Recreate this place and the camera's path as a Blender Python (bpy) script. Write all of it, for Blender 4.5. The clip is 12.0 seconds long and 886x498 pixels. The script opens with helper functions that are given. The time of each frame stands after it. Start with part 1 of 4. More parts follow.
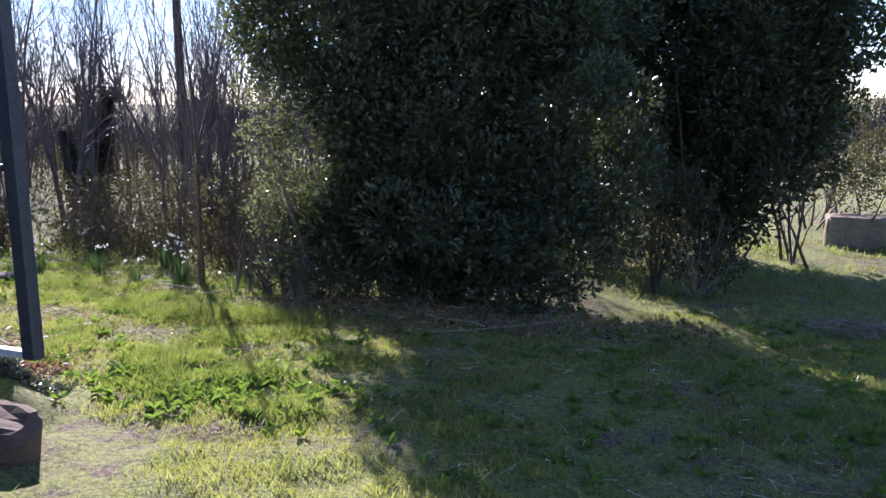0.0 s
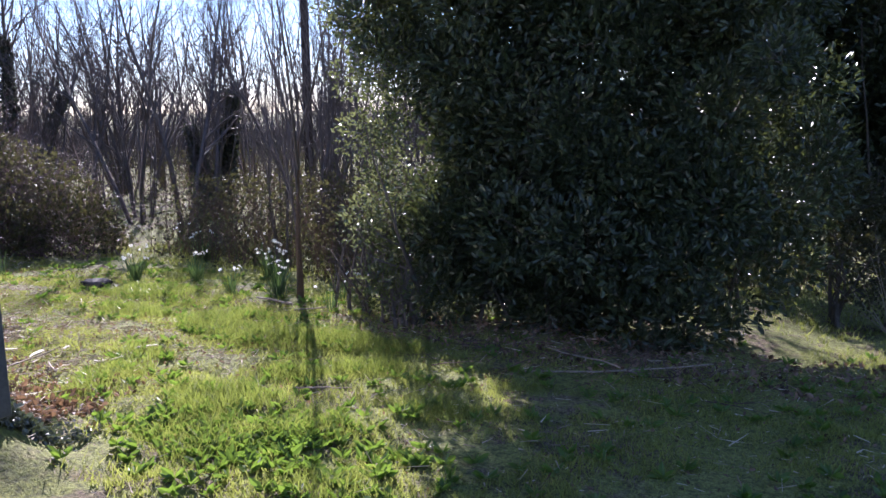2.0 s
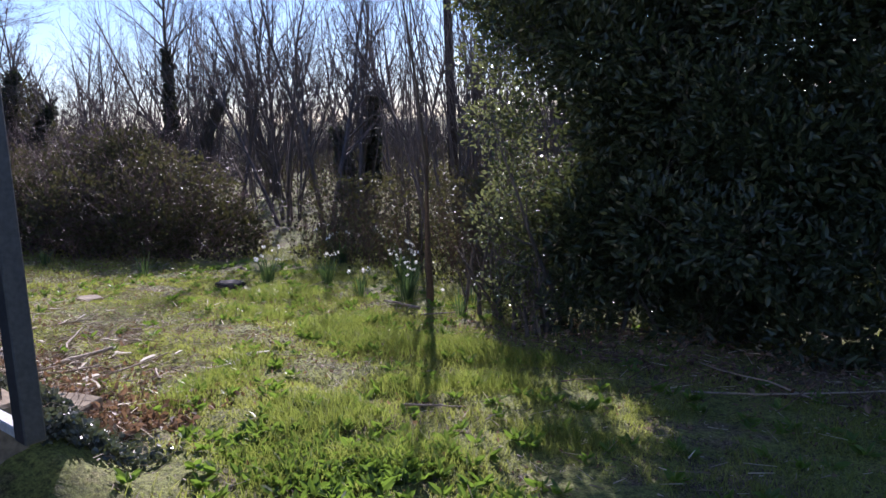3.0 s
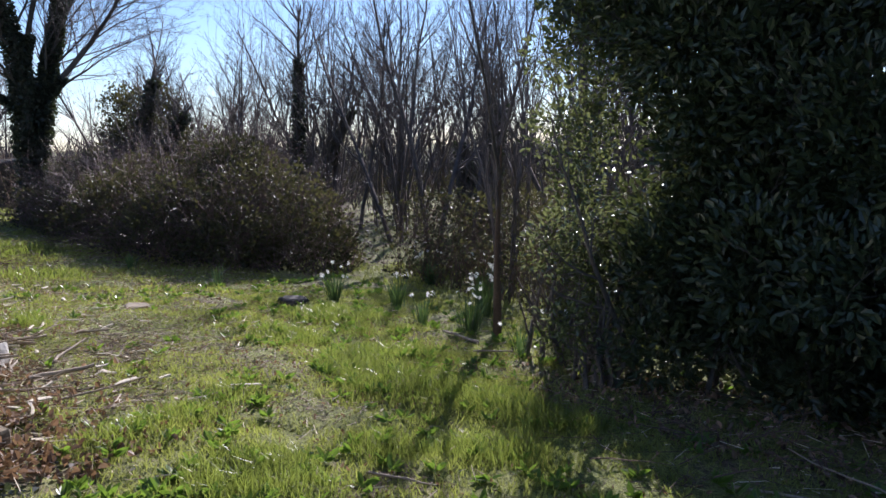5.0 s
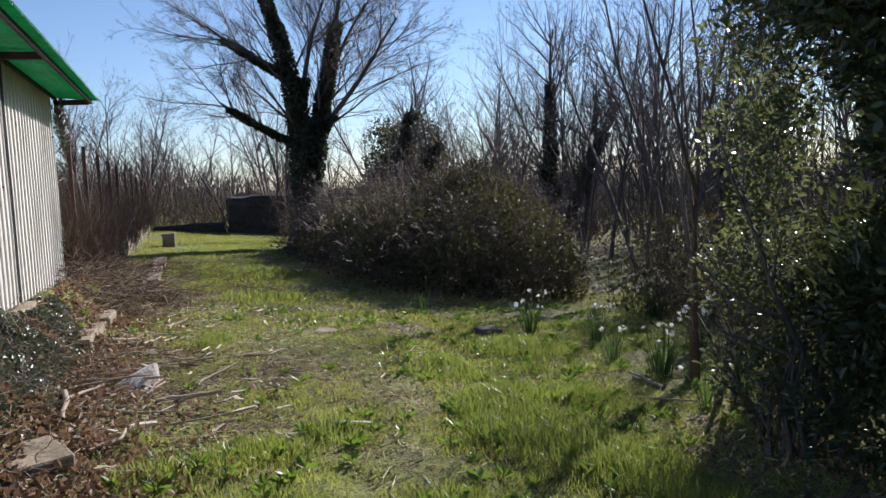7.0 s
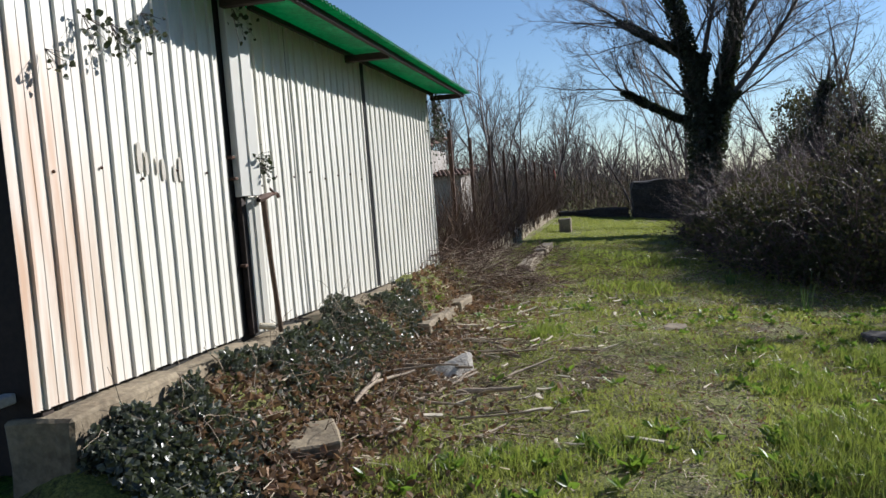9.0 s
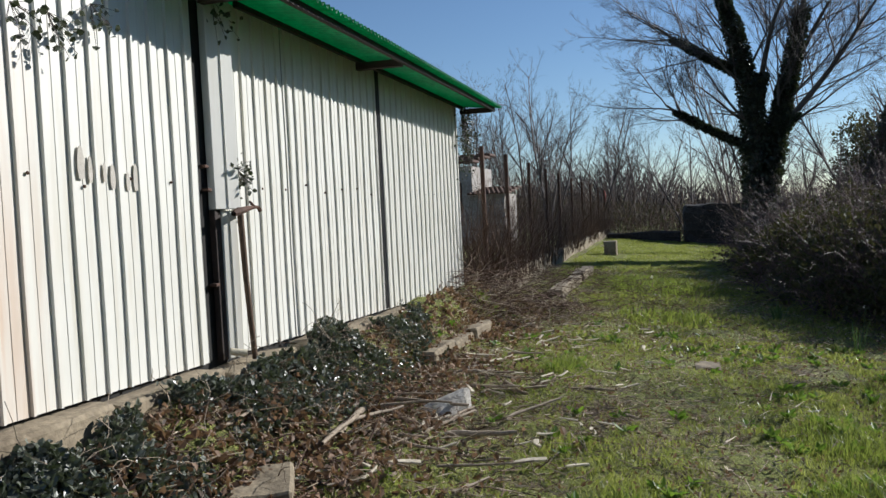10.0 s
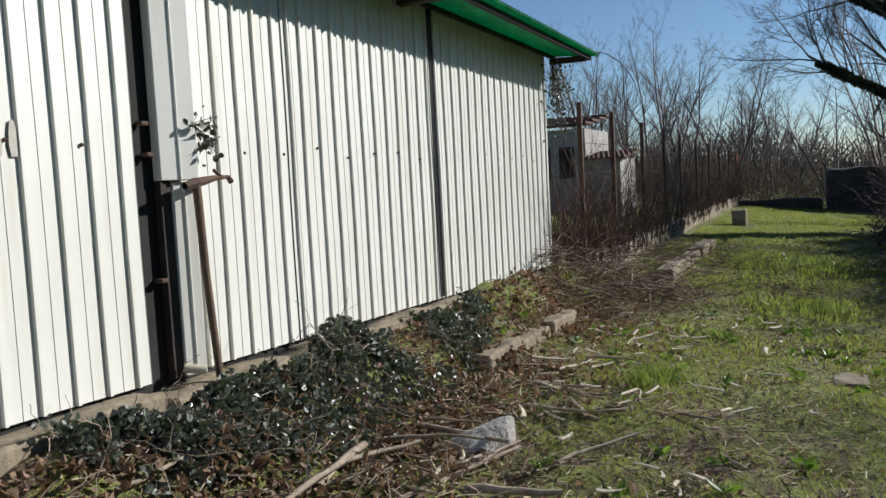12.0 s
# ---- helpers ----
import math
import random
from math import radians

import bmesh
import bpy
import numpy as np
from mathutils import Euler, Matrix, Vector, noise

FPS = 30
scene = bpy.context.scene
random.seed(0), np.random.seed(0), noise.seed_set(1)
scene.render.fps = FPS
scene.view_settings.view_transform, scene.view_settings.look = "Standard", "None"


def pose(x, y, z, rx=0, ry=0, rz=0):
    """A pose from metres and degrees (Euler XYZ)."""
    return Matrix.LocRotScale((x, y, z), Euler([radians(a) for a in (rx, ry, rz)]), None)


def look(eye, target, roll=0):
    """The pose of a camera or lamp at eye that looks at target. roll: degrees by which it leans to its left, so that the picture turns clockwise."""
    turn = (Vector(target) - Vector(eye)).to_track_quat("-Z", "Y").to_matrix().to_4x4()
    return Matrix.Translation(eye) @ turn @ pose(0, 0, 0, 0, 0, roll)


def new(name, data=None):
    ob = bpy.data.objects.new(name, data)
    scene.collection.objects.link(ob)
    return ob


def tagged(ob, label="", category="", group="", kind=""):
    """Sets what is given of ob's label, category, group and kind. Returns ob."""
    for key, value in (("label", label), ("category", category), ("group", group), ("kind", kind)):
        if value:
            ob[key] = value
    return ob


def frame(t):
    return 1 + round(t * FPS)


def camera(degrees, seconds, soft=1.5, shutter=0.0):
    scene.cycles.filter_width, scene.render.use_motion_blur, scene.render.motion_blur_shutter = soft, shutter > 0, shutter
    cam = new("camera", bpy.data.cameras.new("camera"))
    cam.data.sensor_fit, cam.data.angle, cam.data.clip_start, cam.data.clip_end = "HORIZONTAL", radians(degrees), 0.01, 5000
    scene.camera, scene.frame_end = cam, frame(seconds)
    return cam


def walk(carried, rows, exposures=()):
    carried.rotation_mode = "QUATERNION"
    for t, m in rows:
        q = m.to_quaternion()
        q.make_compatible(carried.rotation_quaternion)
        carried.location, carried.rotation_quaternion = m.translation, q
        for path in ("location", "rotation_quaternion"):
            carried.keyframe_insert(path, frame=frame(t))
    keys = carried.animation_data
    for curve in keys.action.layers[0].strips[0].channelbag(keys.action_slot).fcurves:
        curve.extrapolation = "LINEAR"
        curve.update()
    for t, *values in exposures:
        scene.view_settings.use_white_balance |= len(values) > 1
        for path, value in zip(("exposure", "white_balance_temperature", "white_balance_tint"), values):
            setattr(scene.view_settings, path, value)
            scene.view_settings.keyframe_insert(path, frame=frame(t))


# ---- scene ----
cam = camera(56.3, 12.0)
METRES, EYE, TILT, LEAN, TURN = 8.7, 1.5, 0.0, 0.0, 22.0
ROWS = [
    (0.0, 0.0, 0.0, 0.0, -0.09, -10.11, 0.49),
    (0.5, 0.0015, 0.0443, -0.0037, 2.31, -10.35, 0.28),
    (1.0, -0.0032, 0.0985, -0.0118, 1.62, -9.25, 1.1),
    (1.5, 0.0029, 0.1448, -0.0177, 3.55, -9.43, 1.45),
    (2.0, 0.0089, 0.1854, -0.0206, 9.3, -9.59, 0.86),
    (2.5, 0.0053, 0.2331, -0.0291, 15.3, -8.65, 1.96),
    (3.0, 0.0132, 0.2792, -0.0381, 19.76, -9.15, 2.77),
    (3.5, 0.0233, 0.3212, -0.0409, 23.07, -9.22, 1.59),
    (5.5, 0.0636, 0.4953, -0.0653, 33.64, -6.23, 2.61),
    (6.0, 0.073, 0.5324, -0.0671, 38.26, -5.25, 4.0),
    (6.5, 0.0894, 0.5684, -0.0702, 46.59, -5.13, 2.83),
    (7.0, 0.0946, 0.6051, -0.0769, 50.67, -4.6, 2.86),
    (7.5, 0.0998, 0.6314, -0.0728, 59.7, -2.42, 3.36),
    (9.5, 0.0544, 0.7462, -0.0837, 82.04, -3.86, 4.01),
    (10.0, 0.0211, 0.7713, -0.0831, 83.21, -2.44, 2.79),
    (10.5, -0.018, 0.7861, -0.084, 85.75, -1.73, 3.17),
    (11.0, -0.0553, 0.7992, -0.081, 91.97, -1.19, 4.07),
    (11.5, -0.1001, 0.8249, -0.0829, 92.51, -2.26, 3.68),
    (12.0, -0.1408, 0.8453, -0.0829, 91.91, -4.36, 3.03),
]
EXPOSURES = [(0.0, 1.25, 5950, 33), (1.5, 1.4, 5900, 33), (2.5, 0.9, 5900, 32), (3.0, 0.65, 5950, 31), (3.5, 0.8, 5950, 29), (5.5, 0.3, 6150, 21), (6.0, 0.1, 6200, 20), (6.5, 0.2, 6250, 19), (7.5, 0.35, 6400, 18), (9.5, 0.0, 6200, 11), (12.0, -0.15, 6200, 10)]
walk(cam, [(t, pose(0, 0, EYE, TILT, LEAN, TURN) @ pose(METRES * x, METRES * y, METRES * z, 90 + pitch, roll, yaw)) for t, x, y, z, yaw, pitch, roll in ROWS], EXPOSURES)

# ---- world and sun ----
SUN_AZ, SUN_EL = radians(42.6), radians(27.0)   # azimuth to the left of +y
world = bpy.data.worlds.new("world")
scene.world = world
world.use_nodes = True
wn = world.node_tree.nodes
sky = wn.new("ShaderNodeTexSky")
sky.sky_type, sky.sun_disc = "NISHITA", False
sky.sun_elevation, sky.sun_rotation = SUN_EL, -SUN_AZ
sky.altitude = 500
sky.air_density, sky.dust_density, sky.ozone_density = 1.0, 0.05, 4.0
wn["Background"].inputs[1].default_value = 0.1
world.node_tree.links.new(sky.outputs[0], wn["Background"].inputs[0])
sun = new("sun", bpy.data.lights.new("sun", "SUN"))
sun.data.energy, sun.data.angle, sun.data.color = 6.6, radians(0.5), (1.0, 0.97, 0.91)
to_sun = Vector((-math.sin(SUN_AZ) * math.cos(SUN_EL), math.cos(SUN_AZ) * math.cos(SUN_EL), math.sin(SUN_EL)))
sun.matrix_world = look(to_sun * 50, (0, 0, 0))


# ---- materials ----
def mat(name):
    m = bpy.data.materials.new(name)
    m.use_nodes = True
    n, l = m.node_tree.nodes, m.node_tree.links
    return m, n, l, n["Principled BSDF"]


def noise_tex(n, l, scale, detail=4.0, rough=0.6, where="Object"):
    co = n.new("ShaderNodeTexCoord")
    tex = n.new("ShaderNodeTexNoise")
    tex.inputs["Scale"].default_value, tex.inputs["Detail"].default_value, tex.inputs["Roughness"].default_value = scale, detail, rough
    l.new(co.outputs[where], tex.inputs["Vector"])
    return tex.outputs["Fac"]


def ramp(n, l, fac, stops):
    r = n.new("ShaderNodeValToRGB")
    el = r.color_ramp.elements
    while len(el) < len(stops):
        el.new(0.5)
    for e, (p, c) in zip(el, stops):
        e.position, e.color = p, (*c, 1)
    l.new(fac, r.inputs[0])
    return r.outputs[0]


def bump(n, l, fac, bsdf, strength=0.4, dist=0.01):
    b = n.new("ShaderNodeBump")
    b.inputs["Strength"].default_value, b.inputs["Distance"].default_value = strength, dist
    l.new(fac, b.inputs["Height"])
    l.new(b.outputs[0], bsdf.inputs["Normal"])


def mix_col(n, l, fac, a, b, kind="MIX"):
    m = n.new("ShaderNodeMix")
    m.data_type, m.blend_type = "RGBA", kind
    for sock, v in ((m.inputs[0], fac), (m.inputs[6], a), (m.inputs[7], b)):
        if isinstance(v, (int, float)):
            sock.default_value = v
        elif isinstance(v, tuple):
            sock.default_value = (*v, 1)
        else:
            l.new(v, sock)
    return m.outputs[2]


def leaf_mat(name, dark, light, trans, gloss_rough=0.4, spec=0.5, through_share=0.45):
    """Leaf: colour by piece, light shining through, a gloss coat."""
    m, n, l, b = mat(name)
    geo = n.new("ShaderNodeNewGeometry")
    col = ramp(n, l, geo.outputs["Random Per Island"], [(0.0, dark), (1.0, light)])
    l.new(col, b.inputs["Base Color"])
    b.inputs["Roughness"].default_value, b.inputs["Specular IOR Level"].default_value = gloss_rough, spec
    tr = n.new("ShaderNodeBsdfTranslucent")
    l.new(mix_col(n, l, 0.6, col, trans), tr.inputs[0])
    mx = n.new("ShaderNodeMixShader")
    mx.inputs[0].default_value = through_share
    l.new(b.outputs[0], mx.inputs[1])
    l.new(tr.outputs[0], mx.inputs[2])
    l.new(mx.outputs[0], n["Material Output"].inputs[0])
    return m


def plain(name, a, b_, scale, rough=0.85, detail=6.0, bump_s=0.4, bump_d=0.006, metal=0.0, where="Object"):
    m, n, l, b = mat(name)
    f = noise_tex(n, l, scale, detail, 0.65, where)
    f2 = noise_tex(n, l, scale * 9, 3, 0.6, where)
    col = ramp(n, l, f, [(0.3, a), (0.7, b_)])
    col = mix_col(n, l, 0.35, col, ramp(n, l, f2, [(0.35, tuple(v * 0.55 for v in a)), (0.65, b_)]))
    l.new(col, b.inputs["Base Color"])
    b.inputs["Roughness"].default_value, b.inputs["Metallic"].default_value = rough, metal
    bump(n, l, f2, b, bump_s, bump_d)
    return m


M_GRASS = leaf_mat("grass", (0.03, 0.06, 0.016), (0.17, 0.19, 0.05), (0.36, 0.45, 0.07), 0.4, 0.5, 0.5)
M_TURF = leaf_mat("turf", (0.04, 0.06, 0.016), (0.30, 0.31, 0.085), (0.46, 0.52, 0.10), 0.5, 0.4, 0.5)
M_STRAW = leaf_mat("straw", (0.16, 0.105, 0.06), (0.68, 0.58, 0.42), (0.45, 0.36, 0.2), 0.7, 0.3, 0.15)
M_WEED = leaf_mat("weed_leaf", (0.05, 0.11, 0.02), (0.11, 0.18, 0.03), (0.25, 0.40, 0.04), 0.4, 0.5, 0.45)
M_LAUREL = leaf_mat("laurel_leaf", (0.022, 0.033, 0.017), (0.065, 0.085, 0.036), (0.17, 0.21, 0.05), 0.3, 0.5, 0.2)
M_YOUNG = leaf_mat("young_leaf", (0.035, 0.05, 0.016), (0.09, 0.11, 0.035), (0.34, 0.38, 0.14), 0.2, 1.0, 0.3)
M_IVY = leaf_mat("ivy_leaf", (0.014, 0.019, 0.013), (0.07, 0.078, 0.045), (0.10, 0.14, 0.03), 0.4, 0.5, 0.15)
M_BANKIVY = leaf_mat("bank_ivy_leaf", (0.02, 0.028, 0.02), (0.16, 0.17, 0.13), (0.14, 0.19, 0.05), 0.36, 0.7, 0.15)
M_BRAMBLE = leaf_mat("bramble_leaf", (0.02, 0.026, 0.013), (0.085, 0.085, 0.034), (0.18, 0.17, 0.05), 0.55, 0.35, 0.28)
M_DEAD = leaf_mat("dead_leaf", (0.035, 0.022, 0.015), (0.36, 0.235, 0.155), (0.33, 0.19, 0.08), 0.6, 0.35, 0.25)
M_PETAL = leaf_mat("petal", (0.80, 0.80, 0.74), (0.86, 0.86, 0.80), (0.9, 0.9, 0.82), 0.6, 0.3, 0.4)
M_CORONA = leaf_mat("corona", (0.8, 0.62, 0.12), (0.85, 0.68, 0.18), (0.9, 0.7, 0.1), 0.6, 0.3, 0.3)
M_NARC = leaf_mat("narcissus_leaf", (0.035, 0.07, 0.03), (0.07, 0.12, 0.05), (0.15, 0.25, 0.05), 0.45, 0.4, 0.3)
M_BARK = plain("bark", (0.05, 0.04, 0.032), (0.15, 0.125, 0.10), 3.0, 0.9)
M_TRUNK = plain("brown_bark", (0.07, 0.042, 0.026), (0.17, 0.11, 0.07), 5.0, 0.9)
M_TWIG = plain("twig_bark", (0.06, 0.047, 0.042), (0.15, 0.122, 0.11), 2.0, 0.7)
M_BRUSH = plain("dry_brush", (0.075, 0.045, 0.032), (0.18, 0.118, 0.082), 2.0, 0.95)
M_CANE = plain("bramble_cane", (0.075, 0.04, 0.04), (0.19, 0.115, 0.10), 2.0, 0.55)
M_DEADWOOD = plain("dead_wood", (0.17, 0.125, 0.085), (0.42, 0.34, 0.25), 6.0, 0.8)
M_CHIP = plain("split_wood", (0.42, 0.35, 0.25), (0.72, 0.64, 0.5), 9.0, 0.8)
M_CONCRETE = plain("concrete", (0.13, 0.10, 0.065), (0.36, 0.295, 0.20), 2.5, 0.95, 8, 0.7, 0.012)
M_STONE = plain("pale_stone", (0.36, 0.33, 0.29), (0.62, 0.58, 0.52), 5.0, 0.9, 8, 0.8, 0.015)
M_DARKSTONE = plain("dark_stone", (0.025, 0.022, 0.02), (0.075, 0.066, 0.058), 1.5, 0.95, 8, 0.8, 0.03)
M_STEEL = plain("weathered_steel", (0.055, 0.058, 0.065), (0.11, 0.11, 0.115), 6.0, 0.55, 6, 0.2, 0.003, 0.4)
M_RUST = plain("rusty_iron", (0.05, 0.028, 0.02), (0.13, 0.065, 0.04), 8.0, 0.85, 6, 0.4, 0.004)
# dark timber; its colour also serves as shade at jamb and barn end
M_TIMBER_SHADE = plain("dark_timber_and_shade", (0.014, 0.009, 0.007), (0.04, 0.024, 0.018), 4.0, 0.8)
M_WHITEBAR = plain("pale_metal", (0.55, 0.55, 0.53), (0.75, 0.75, 0.73), 5.0, 0.5)
M_RENDER = plain("old_whitewash", (0.20, 0.17, 0.14), (0.46, 0.43, 0.40), 1.2, 0.95)
M_TILE = plain("roof_tile", (0.07, 0.04, 0.03), (0.16, 0.09, 0.065), 2.5, 0.9)
# near-black; stands for unlit depth behind the barn sheets
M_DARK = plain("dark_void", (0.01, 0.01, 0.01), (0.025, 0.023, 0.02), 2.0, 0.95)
M_PATCH = plain("worn_paint", (0.44, 0.40, 0.34), (0.57, 0.53, 0.46), 14.0, 0.8)
M_FAR = plain("far_twigs", (0.028, 0.024, 0.024), (0.065, 0.055, 0.053), 0.8, 0.9)
M_RED = plain("faded_red_plastic", (0.35, 0.06, 0.04), (0.5, 0.10, 0.07), 6.0, 0.5)
M_PIPE = plain("cream_plastic", (0.5, 0.44, 0.32), (0.66, 0.6, 0.46), 8.0, 0.5)


def panel_mat():
    m, n, l, b = mat("cream_painted_sheet")
    big = noise_tex(n, l, 1.1, 5, 0.6)
    co = n.new("ShaderNodeTexCoord")
    mp = n.new("ShaderNodeMapping")
    mp.inputs["Scale"].default_value = (9, 9, 0.7)
    l.new(co.outputs["Object"], mp.inputs[0])
    st = n.new("ShaderNodeTexNoise")
    st.inputs["Scale"].default_value, st.inputs["Detail"].default_value = 1.5, 5
    l.new(mp.outputs[0], st.inputs["Vector"])
    col = ramp(n, l, big, [(0.3, (0.64, 0.625, 0.56)), (0.7, (0.71, 0.695, 0.635))])
    streak = ramp(n, l, st.outputs["Fac"], [(0.52, (0, 0, 0)), (0.72, (0.45, 0.45, 0.45))])
    col = mix_col(n, l, streak, col, (0.54, 0.49, 0.38))
    # rust bloom low on each sheet and on the sheets near the opening
    sep = n.new("ShaderNodeSeparateXYZ")
    l.new(co.outputs["Object"], sep.inputs[0])
    near = n.new("ShaderNodeMapRange")
    near.inputs[1].default_value, near.inputs[2].default_value = -5.55, -4.95
    l.new(sep.outputs[0], near.inputs[0])
    top = n.new("ShaderNodeMapRange")
    top.inputs[1].default_value, top.inputs[2].default_value = 1.72, 1.5
    l.new(sep.outputs[2], top.inputs[0])
    mu = n.new("ShaderNodeMath")
    mu.operation = "MULTIPLY"
    l.new(near.outputs[0], mu.inputs[0])
    l.new(top.outputs[0], mu.inputs[1])
    mu2 = n.new("ShaderNodeMath")
    mu2.operation = "MULTIPLY"
    l.new(mu.outputs[0], mu2.inputs[0])
    l.new(ramp(n, l, st.outputs["Fac"], [(0.35, (0.1, 0.1, 0.1)), (0.6, (0.8, 0.8, 0.8))]), mu2.inputs[1])
    col = mix_col(n, l, mu2.outputs[0], col, (0.52, 0.31, 0.19))
    l.new(col, b.inputs["Base Color"])
    b.inputs["Roughness"].default_value = 0.45
    bump(n, l, big, b, 0.15, 0.02)
    return m


M_PANEL = panel_mat()


def roof_mat():
    m, n, l, b = mat("green_translucent_sheet")
    f = noise_tex(n, l, 2.5, 6)
    col = ramp(n, l, f, [(0.35, (0.008, 0.10, 0.05)), (0.65, (0.02, 0.27, 0.15))])
    grime = noise_tex(n, l, 14.0, 6, 0.75)
    col = mix_col(n, l, 1.0, col, ramp(n, l, grime, [(0.40, (0.25, 0.25, 0.25)), (0.56, (1, 1, 1))]), "MULTIPLY")
    l.new(col, b.inputs["Base Color"])
    b.inputs["Roughness"].default_value = 0.4
    tr = n.new("ShaderNodeBsdfTranslucent")
    l.new(mix_col(n, l, 0.55, col, (0.03, 0.6, 0.29)), tr.inputs[0])
    mx = n.new("ShaderNodeMixShader")
    mx.inputs[0].default_value = 0.55
    l.new(b.outputs[0], mx.inputs[1])
    l.new(tr.outputs[0], mx.inputs[2])
    l.new(mx.outputs[0], n["Material Output"].inputs[0])
    return m


M_ROOF = roof_mat()


def ground_mat():
    m, n, l, b = mat("rough_ground")
    big, mid, fine = noise_tex(n, l, 0.9, 5), noise_tex(n, l, 5.0, 6), noise_tex(n, l, 60.0, 4, 0.75)
    soil = ramp(n, l, fine, [(0.3, (0.05, 0.034, 0.021)), (0.5, (0.17, 0.12, 0.07)), (0.7, (0.40, 0.31, 0.19))])
    moss = ramp(n, l, fine, [(0.3, (0.07, 0.09, 0.02)), (0.65, (0.33, 0.35, 0.08))])
    f = mix_col(n, l, 0.5, big, mid)
    grit = noise_tex(n, l, 22.0, 5, 0.8)
    dirt = ramp(n, l, grit, [(0.38, (0.22, 0.2, 0.18)), (0.54, (1, 1, 1))])
    soil, moss = mix_col(n, l, 1.0, soil, dirt, "MULTIPLY"), mix_col(n, l, 0.8, moss, dirt, "MULTIPLY")
    col = mix_col(n, l, ramp(n, l, f, [(0.40, (0, 0, 0)), (0.50, (1, 1, 1))]), soil, moss)
    l.new(col, b.inputs["Base Color"])
    b.inputs["Roughness"].default_value = 0.95
    bump(n, l, grit, b, 0.9, 0.05)
    return m


M_GROUND = ground_mat()


# ---- geometry helpers ----
rng = np.random.default_rng(7)


def vnoise(x, y, scale, seed=0):
    """Smooth value noise between 0 and 1."""
    x, y = np.asarray(x, float) / scale, np.asarray(y, float) / scale
    xi, yi = np.floor(x), np.floor(y)
    fx, fy = x - xi, y - yi
    fx, fy = fx * fx * (3 - 2 * fx), fy * fy * (3 - 2 * fy)

    def h(a, b):
        v = np.sin(a * 127.1 + b * 311.7 + seed * 74.7) * 43758.5453
        return v - np.floor(v)
    return (h(xi, yi) * (1 - fx) + h(xi + 1, yi) * fx) * (1 - fy) + (h(xi, yi + 1) * (1 - fx) + h(xi + 1, yi + 1) * fx) * fy


def ground_z(x, y):
    x, y = np.asarray(x, float), np.asarray(y, float)
    yy = np.clip(y, -4.0, 13.0)
    z = -0.58 - 0.09 * (yy - 4.3)
    near = np.exp(-((x + 5) / 25) ** 2 - ((y - 7) / 25) ** 2)
    z = z + near * (0.05 * (vnoise(x, y, 0.9, 1) - 0.5) + 0.07 * (vnoise(x, y, 0.30, 2) - 0.5) + 0.025 * (vnoise(x, y, 0.14, 3) - 0.5))
    bank = np.exp(-((y - 3.8) / 0.35) ** 2) * np.clip((-4.3 - x) / 0.8, 0, 1) * np.clip((x + 14.2) / 1.0, 0, 1)
    z = z + bank * (0.36 + 0.22 * (vnoise(x, y, 0.6, 6) - 0.5) + 0.1 * (vnoise(x, y, 0.2, 7) - 0.5))
    far = np.clip((np.hypot(x + 6, y - 6) - 42) / 45, 0, 1)
    z = z + 2.0 * far * far * (3 - 2 * far) * (0.75 + 0.5 * vnoise(x, y, 30, 12))
    return z - 0.9 * np.clip((-25 - x) / 30, 0, 1) * np.clip((y - 8) / 8, 0, 1)


def gz(x, y):
    return float(ground_z(x, y))


def mesh_np(name, verts, faces, material, smooth=False):
    """A mesh from arrays of corners and of faces that all have the same number of corners."""
    verts, faces = np.asarray(verts, np.float32), np.asarray(faces, np.int32)
    me = bpy.data.meshes.new(name)
    k = faces.shape[1]
    me.vertices.add(len(verts))
    me.vertices.foreach_set("co", verts.ravel())
    me.loops.add(faces.size)
    me.loops.foreach_set("vertex_index", faces.ravel())
    me.polygons.add(len(faces))
    me.polygons.foreach_set("loop_start", np.arange(0, faces.size, k, dtype=np.int32))
    me.polygons.foreach_set("loop_total", np.full(len(faces), k, dtype=np.int32))
    me.materials.append(material)
    me.update(calc_edges=True)
    if not smooth:
        me.shade_flat()
    return me


def part_np(name, me, parent=None, label=""):
    ob = new(name, me)
    ob.parent = parent
    if label:
        ob["label"] = label
    return ob


def part(name, bm, material, parent=None, label="", smooth=False):
    me = bpy.data.meshes.new(name)
    bm.to_mesh(me)
    bm.free()
    me.materials.append(material)
    if smooth:
        me.shade_smooth()
    return part_np(name, me, parent, label)


def box_bm(bm, x0, y0, z0, x1, y1, z1, bevel=0.0, rough=0.0, cuts=0):
    b = bmesh.new()
    bmesh.ops.create_cube(b, size=1.0)
    for v in b.verts:
        v.co = Vector((x0 + (v.co.x + 0.5) * (x1 - x0), y0 + (v.co.y + 0.5) * (y1 - y0), z0 + (v.co.z + 0.5) * (z1 - z0)))
    if bevel:
        bmesh.ops.bevel(b, geom=b.edges[:], offset=bevel, segments=1, affect="EDGES")
    if cuts:
        bmesh.ops.subdivide_edges(b, edges=b.edges[:], cuts=cuts, use_grid_fill=True)
    if rough:
        for v in b.verts:
            v.co += noise.noise_vector(v.co * 6.0) * rough + noise.noise_vector(v.co * 1.7) * rough
    tmp = bpy.data.meshes.new("tmp")
    b.to_mesh(tmp)
    b.free()
    bm.from_mesh(tmp)
    bpy.data.meshes.remove(tmp)
    return bm


def box(name, dims, material, parent=None, label="", bevel=0.006, rough=0.0, cuts=0):
    return part(name, box_bm(bmesh.new(), *dims, bevel, rough, cuts), material, parent, label)


